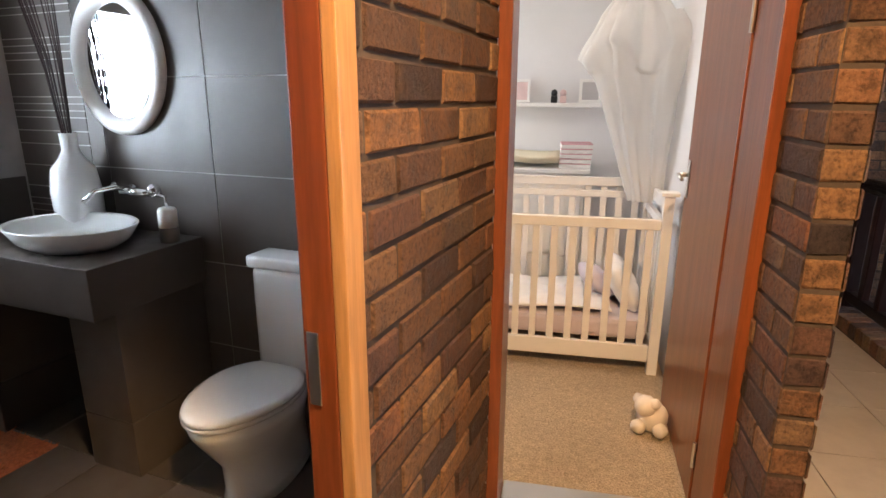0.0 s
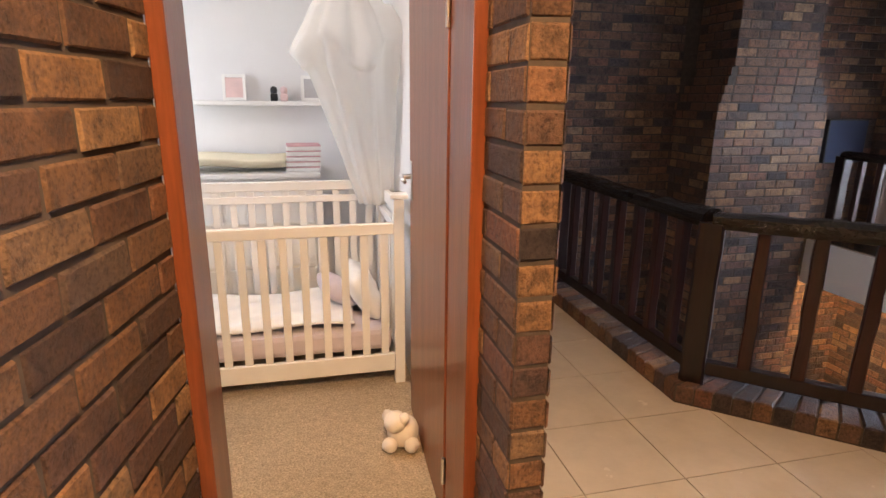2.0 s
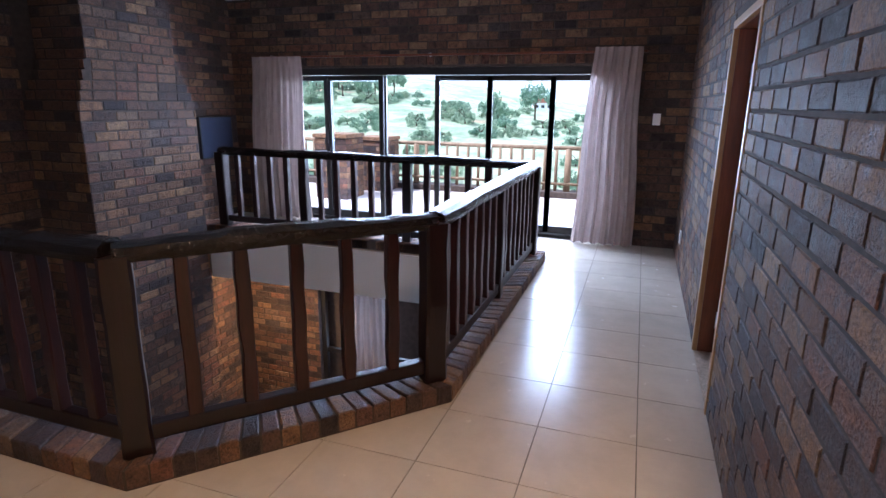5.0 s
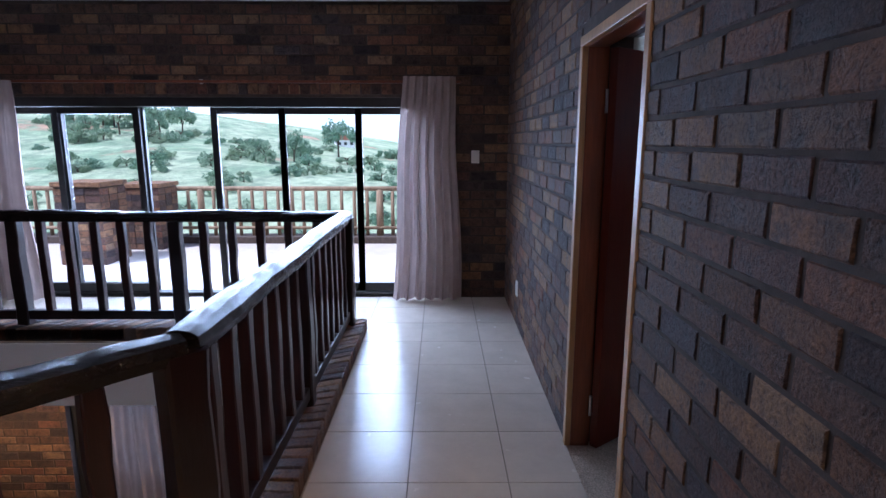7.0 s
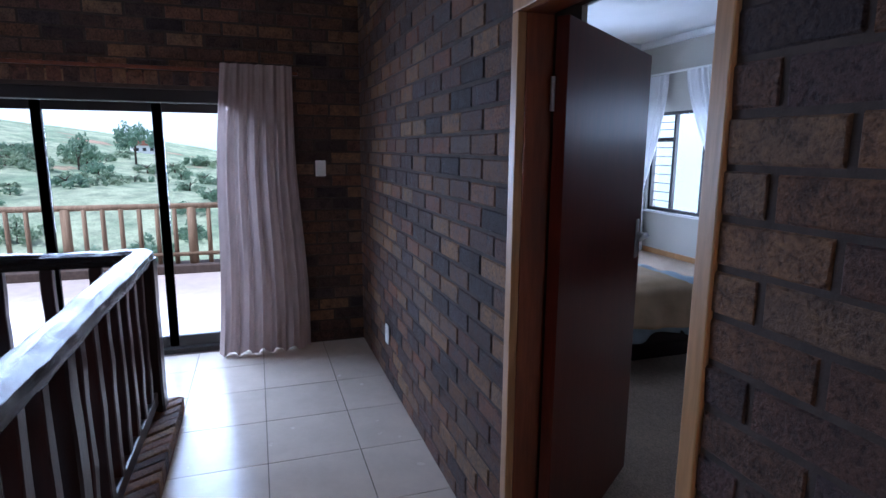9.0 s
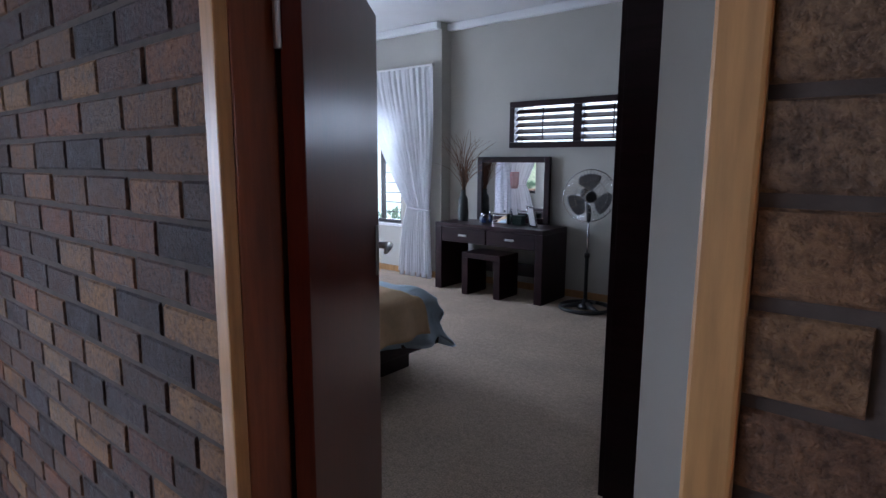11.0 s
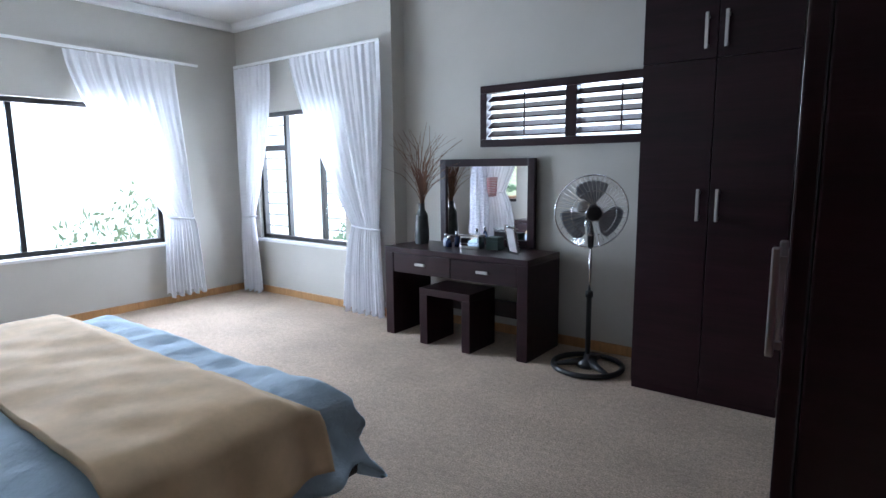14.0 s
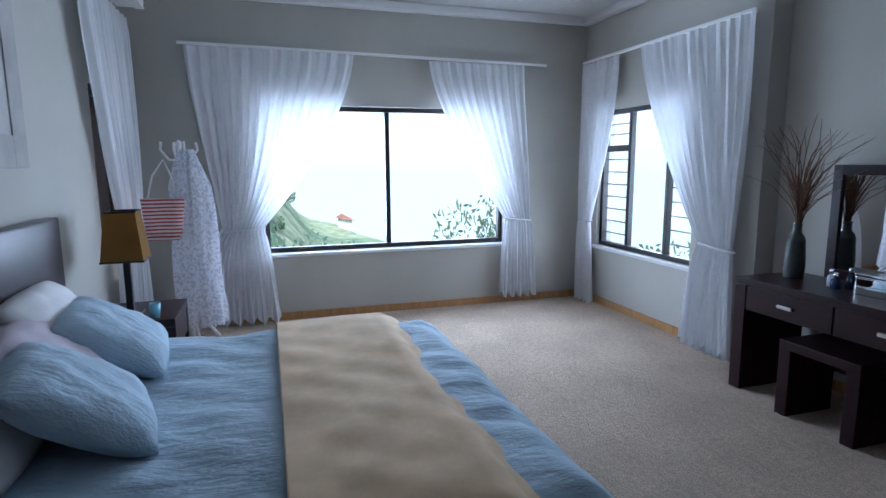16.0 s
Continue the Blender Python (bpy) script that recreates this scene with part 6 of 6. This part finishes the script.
def crown(seed, clumps, leaves, spread, height, size):
    rng = random.Random(seed)
    bm = bmesh.new()
    for _ in range(clumps):
        a, rr = rng.uniform(0, 6.3), spread * math.sqrt(rng.random())
        c = Vector((rr * math.cos(a), rr * math.sin(a), height * rng.uniform(0.25, 1.0) * (1 - 0.45 * rr / spread)))
        cr = spread * rng.uniform(0.22, 0.42)
        for _ in range(leaves):
            d = Vector((rng.gauss(0, 1), rng.gauss(0, 1), rng.gauss(0, 0.8))).normalized() * cr * rng.uniform(0.55, 1.0)
            p = c + d
            p.z = max(0.02, p.z)
            e1 = Vector((rng.gauss(0, 1), rng.gauss(0, 1), rng.gauss(0, 1))).normalized() * size * rng.uniform(0.6, 1.3)
            e2 = e1.orthogonal().normalized() * size * rng.uniform(0.3, 0.6)
            bm.faces.new([bm.verts.new(p + q) for q in (e1, e2, -e1, -e2)])
    return bm


NEAR_CROWNS = [finish("crown", crown(20 + k, 26, 330, 1.0, 1.1, 0.032), M_LEAF) for k in range(2)]
CROWNS = [finish("crown", crown(k, 12, 70, 1.0, 1.1, 0.11), M_LEAF) for k in range(5)]


def trunk_mesh(seed):
    rng = random.Random(seed)
    bm = tube([(0, 0, -0.4), (0.03, 0.02, 0.3), (0.05, -0.03, 0.75)], [0.09, 0.07, 0.05], 7)
    for k in range(5):
        a = k * 1.3 + rng.uniform(0, 0.5)
        tube([(0.04, 0, 0.3 + 0.08 * k), (0.25 * math.cos(a), 0.25 * math.sin(a), 0.6 + 0.06 * k), (0.55 * math.cos(a), 0.55 * math.sin(a), 0.85 + 0.05 * k)], [0.04, 0.025, 0.01], 5, bm)
    return finish("trunk", bm, M_BARK)


TRUNKS = [trunk_mesh(k) for k in range(2)]


def plant(name, label, category, group, x, y, s, sz, lift, k, tall, crowns=None):
    ob = thing(name, label, category, group, at=(x, y, ground_height(x, y) - 0.1), rz=(k * 77) % 360)
    ob.scale = (s, s, s * sz)
    cr = new("crown", (crowns or CROWNS)[k % len(crowns or CROWNS)])
    cr.parent = ob
    cr.location.z = lift
    tr = new("trunk", TRUNKS[k % 2])
    tr.parent = ob
    if tall:
        tr.scale = (0.7, 0.7, 1.15)


rngp = random.Random(8)
for k in range(290):
    x, y = 14.5 + 85 * rngp.random() ** 1.2, rngp.uniform(-4, 80)
    s = rngp.uniform(0.35, 0.8) * (1 + x / 60)
    plant("bush", "dense green hillside bush", "bush", "hillside bushes", x, y, s, rngp.uniform(0.7, 1.1), 0.0, k, False)
for k in range(9):
    x, y = 78 + 30 * rngp.random(), rngp.uniform(8, 85)
    plant("tree", "green tree on the hillside", "tree", "hillside trees", x, y, rngp.uniform(1.8, 3.0), 1.3, 0.55, k, True)
for k, (x, y, s, sz) in enumerate(((17.5, -1.4, 2.1, 1.72), (17.0, -6.1, 2.1, 1.70), (15.0, -11.0, 1.9, 1.8), (12.5, -12.5, 1.9, 1.7))):
    sz = (0.12 - ground_height(x, y)) / (1.5 * s)
    plant("tree", "leafy green tree near the house", "tree", "garden trees", x, y, s, sz, 0.5, k, True, NEAR_CROWNS)

M_ROOF = plain("terracotta_roof", (0.30, 0.12, 0.08), 0.8, vary=0.2, scale=1)
for x, y, s in ((120, -40, 1.0), (135, -22, 1.2), (118, 20, 0.6), (128, -55, 0.9)):
    hz = ground_height(x, y)
    house = thing("house", "small white house with a red roof far off", "house", "houses on the hill", at=(x, y, hz - 0.3), rz=20)
    part("wall", cube(-4 * s, 4 * s, -3 * s, 3 * s, 0, 2.6 * s), M_WHITEWALL, house)
    rf = bmesh.new()
    vs = [rf.verts.new(p) for p in ((-4.4 * s, -3.4 * s, 2.6 * s), (4.4 * s, -3.4 * s, 2.6 * s), (4.4 * s, 3.4 * s, 2.6 * s), (-4.4 * s, 3.4 * s, 2.6 * s), (-4.4 * s, 0, 4.4 * s), (4.4 * s, 0, 4.4 * s))]
    for f in ((0, 1, 5, 4), (2, 3, 4, 5), (0, 4, 3), (1, 2, 5), (0, 3, 2, 1)):
        rf.faces.new([vs[i] for i in f])
    part("roof", rf, M_ROOF, house)
    for i in (-2, 0, 2):
        part("window", cube(-4.03 * s, -3.98 * s, i * s - 0.5 * s, i * s + 0.5 * s, 1.0 * s, 1.9 * s), M_BLACK, house)


# ---- brickwork and floor tiles, piece by piece ----
clad(wall_west, (WX, -2.6), (0, 1), (1, 0), 3.835, 0, TOP - 0.005, [(BATH_DOOR[0] + 2.6 - 0.001, BATH_DOOR[1] + 2.6 + 0.001, 0, 1.971)], near=(3.0, 3.9, 0.0, 2.4), shift=0.05, proud=0.008)
clad(wall_pier, (1.60, 1.335), (0, -1), (-1, 0), 0.36, 0, TOP - 0.005, near=(0, 0.4, 0, 2.5), shift=0.02)
clad(wall_pier, (1.60, 0.975), (1, 0), (0, -1), 0.085, 0, TOP - 0.005, near=(0, 0.2, 0, 2.5), shift=0.0)
clad(wall_pier, (1.685, 0.965), (0, 1), (1, 0), 0.40, 0, TOP - 0.005, shift=0.11)
clad(wall_nursery_east, (1.75, 1.36), (0, 1), (1, 0), NY - 1.36, 0, TOP - 0.1)
clad(wall_south, (EX, SY), (-1, 0), (0, 1), EX - 2.1, 0, TOP - 0.005, [(EX - DOOR_W[1], EX - DOOR_W[0], 0, 1.906)], near=(3.3, 5.4, 0.2, 2.3), shift=0.1)
clad(wall_passage_east, (2.1, SY), (0, -1), (-1, 0), 2.4, 0, TOP - 0.005)
clad(wall_east, (EX, SY), (0, 1), (-1, 0), NY - SY, -2.9, TOP - 0.095, [(SLIDE[0] - SY, SLIDE[1] - SY, -0.05, 1.87), (0.94, 4.34, -2.9, -0.9)], near=(0.0, 0.9, 0.0, 2.6))
clad(wall_north, (1.75, NY), (1, 0), (0, -1), EX - 1.75, -2.9, TOP - 0.095, [(3.28, 4.40, -2.9, 2.74)])
clad(chimney, (5.02, 4.66), (1, 0), (0, -1), 1.30, -2.9, 1.44, near=(0, 1.3, 0.1, 1.44))
clad(chimney, (5.02, NY - 0.01), (0, -1), (-1, 0), 0.63, -2.9, 1.44)
clad(chimney, (6.32, 4.66), (0, 1), (1, 0), 0.63, -2.9, 1.44)
clad(chimney_stack, (5.20, 4.72), (1, 0), (0, -1), 0.96, 1.78, TOP - 0.005, near=(0, 1.3, 1.7, 2.7))
clad(chimney_stack, (5.20, NY - 0.01), (0, -1), (-1, 0), 0.57, 1.78, TOP - 0.005)
for k in range(4):
    f = (k + 1) / 5
    a, b_ = Vector(lower_ring[0]).lerp(Vector(upper_ring[0]), f), Vector(lower_ring[1]).lerp(Vector(upper_ring[1]), f)
    z = math.ceil(1.44 / COURSE) * COURSE
    clad(chimney_stack, tuple(a), (1, 0), (0, -1), b_.x - a.x, 1.44 + k * 0.085 + 0.003, 1.44 + k * 0.085 + 0.083, shift=0.1 * k)
    clad(chimney_stack, (a.x, NY - 0.012), (0, -1), (-1, 0), NY - 0.012 - a.y, 1.44 + k * 0.085 + 0.003, 1.44 + k * 0.085 + 0.083, shift=0.1 * k)

soldier = bmesh.new()
for k in range(44):
    y = SLIDE[0] + 0.005 + k * 0.0912
    box(soldier, EX - 0.012, EX + 0.004, y, y + 0.078, 1.875, 1.965, 0.003)
tagged(part("soldier_course", soldier, M_BRICK_I, wall_east, "bricks on end over the doors"), kind="stuff")


def clip(poly, p, n):
    """Keep the part of a polygon on the side of p that n points to."""
    out = []
    for i, a in enumerate(poly):
        b_ = poly[(i + 1) % len(poly)]
        da, db = (a[0] - p[0]) * n[0] + (a[1] - p[1]) * n[1], (b_[0] - p[0]) * n[0] + (b_[1] - p[1]) * n[1]
        if da >= 0:
            out.append(a)
        if da * db < 0:
            t = da / (da - db)
            out.append((a[0] + (b_[0] - a[0]) * t, a[1] + (b_[1] - a[1]) * t))
    return out


T, GAP = 0.44, 0.0025
EDGES = []
for a, b_ in zip(INNER, INNER[1:]):
    d = (Vector(b_) - Vector(a)).normalized()
    EDGES.append((a, (d.y, -d.x)))
tile_shared = {}
for i in range(-8, 12):
    for j in range(-10, 10):
        x0, y0 = 3 + i * T, 1.5 + j * T
        poly = [(x0 + GAP, y0 + GAP), (x0 + T - GAP, y0 + GAP), (x0 + T - GAP, y0 + T - GAP), (x0 + GAP, y0 + T - GAP)]
        c = (x0 + T / 2, y0 + T / 2)
        inside = [(c[0] - p[0]) * n[0] + (c[1] - p[1]) * n[1] for p, n in EDGES]
        if max(inside) < T:
            k = max(range(len(inside)), key=lambda q: inside[q])
            poly = clip(poly, *EDGES[k])
        east = 2.1 if c[1] < SY - T / 2 else EX
        for p, n in (((WX + 0.007, 1.24), (0.9848, -0.1736)), ((east, 0), (-1, 0)), ((0, NY), (0, -1)), ((0, -2.6), (0, 1))):
            poly = clip(poly, p, n) if poly else poly
        if poly and c[0] > 2.1 and c[1] < SY + T:
            poly = clip(poly, (0, SY + 0.001), (0, 1))
        if poly and c[1] > 1.36 - T and c[0] < 1.75:
            poly = clip(poly, (0, 1.345), (0, -1))
        if len(poly) < 3:
            continue
        key = tuple((round(p[0] - x0, 4), round(p[1] - y0, 4)) for p in poly)
        if key not in tile_shared:
            tile_shared[key] = finish("tile", prism(key, -0.006, 0.0), M_TILE)
        ob = new("tile", tile_shared[key])
        ob.parent = floor
        ob.location = (x0, y0, 0)

# ---- the bathroom wing, turned off the grid ----
for ob in (wall_west, bpy.data.objects["doorframe_bathroom"], strike):
    ob.matrix_basis = TURN @ ob.matrix_basis
for ob in (wall_bath_north, wall_bath_west, wall_bath_south, bath_floor, vanity, basin, tap, soap, bvase, omir, shut, rug):
    ob.matrix_basis = WING @ ob.matrix_basis
toilet.matrix_basis = Matrix.Translation((0.0, -0.06, 0)) @ TURN @ toilet.matrix_basis
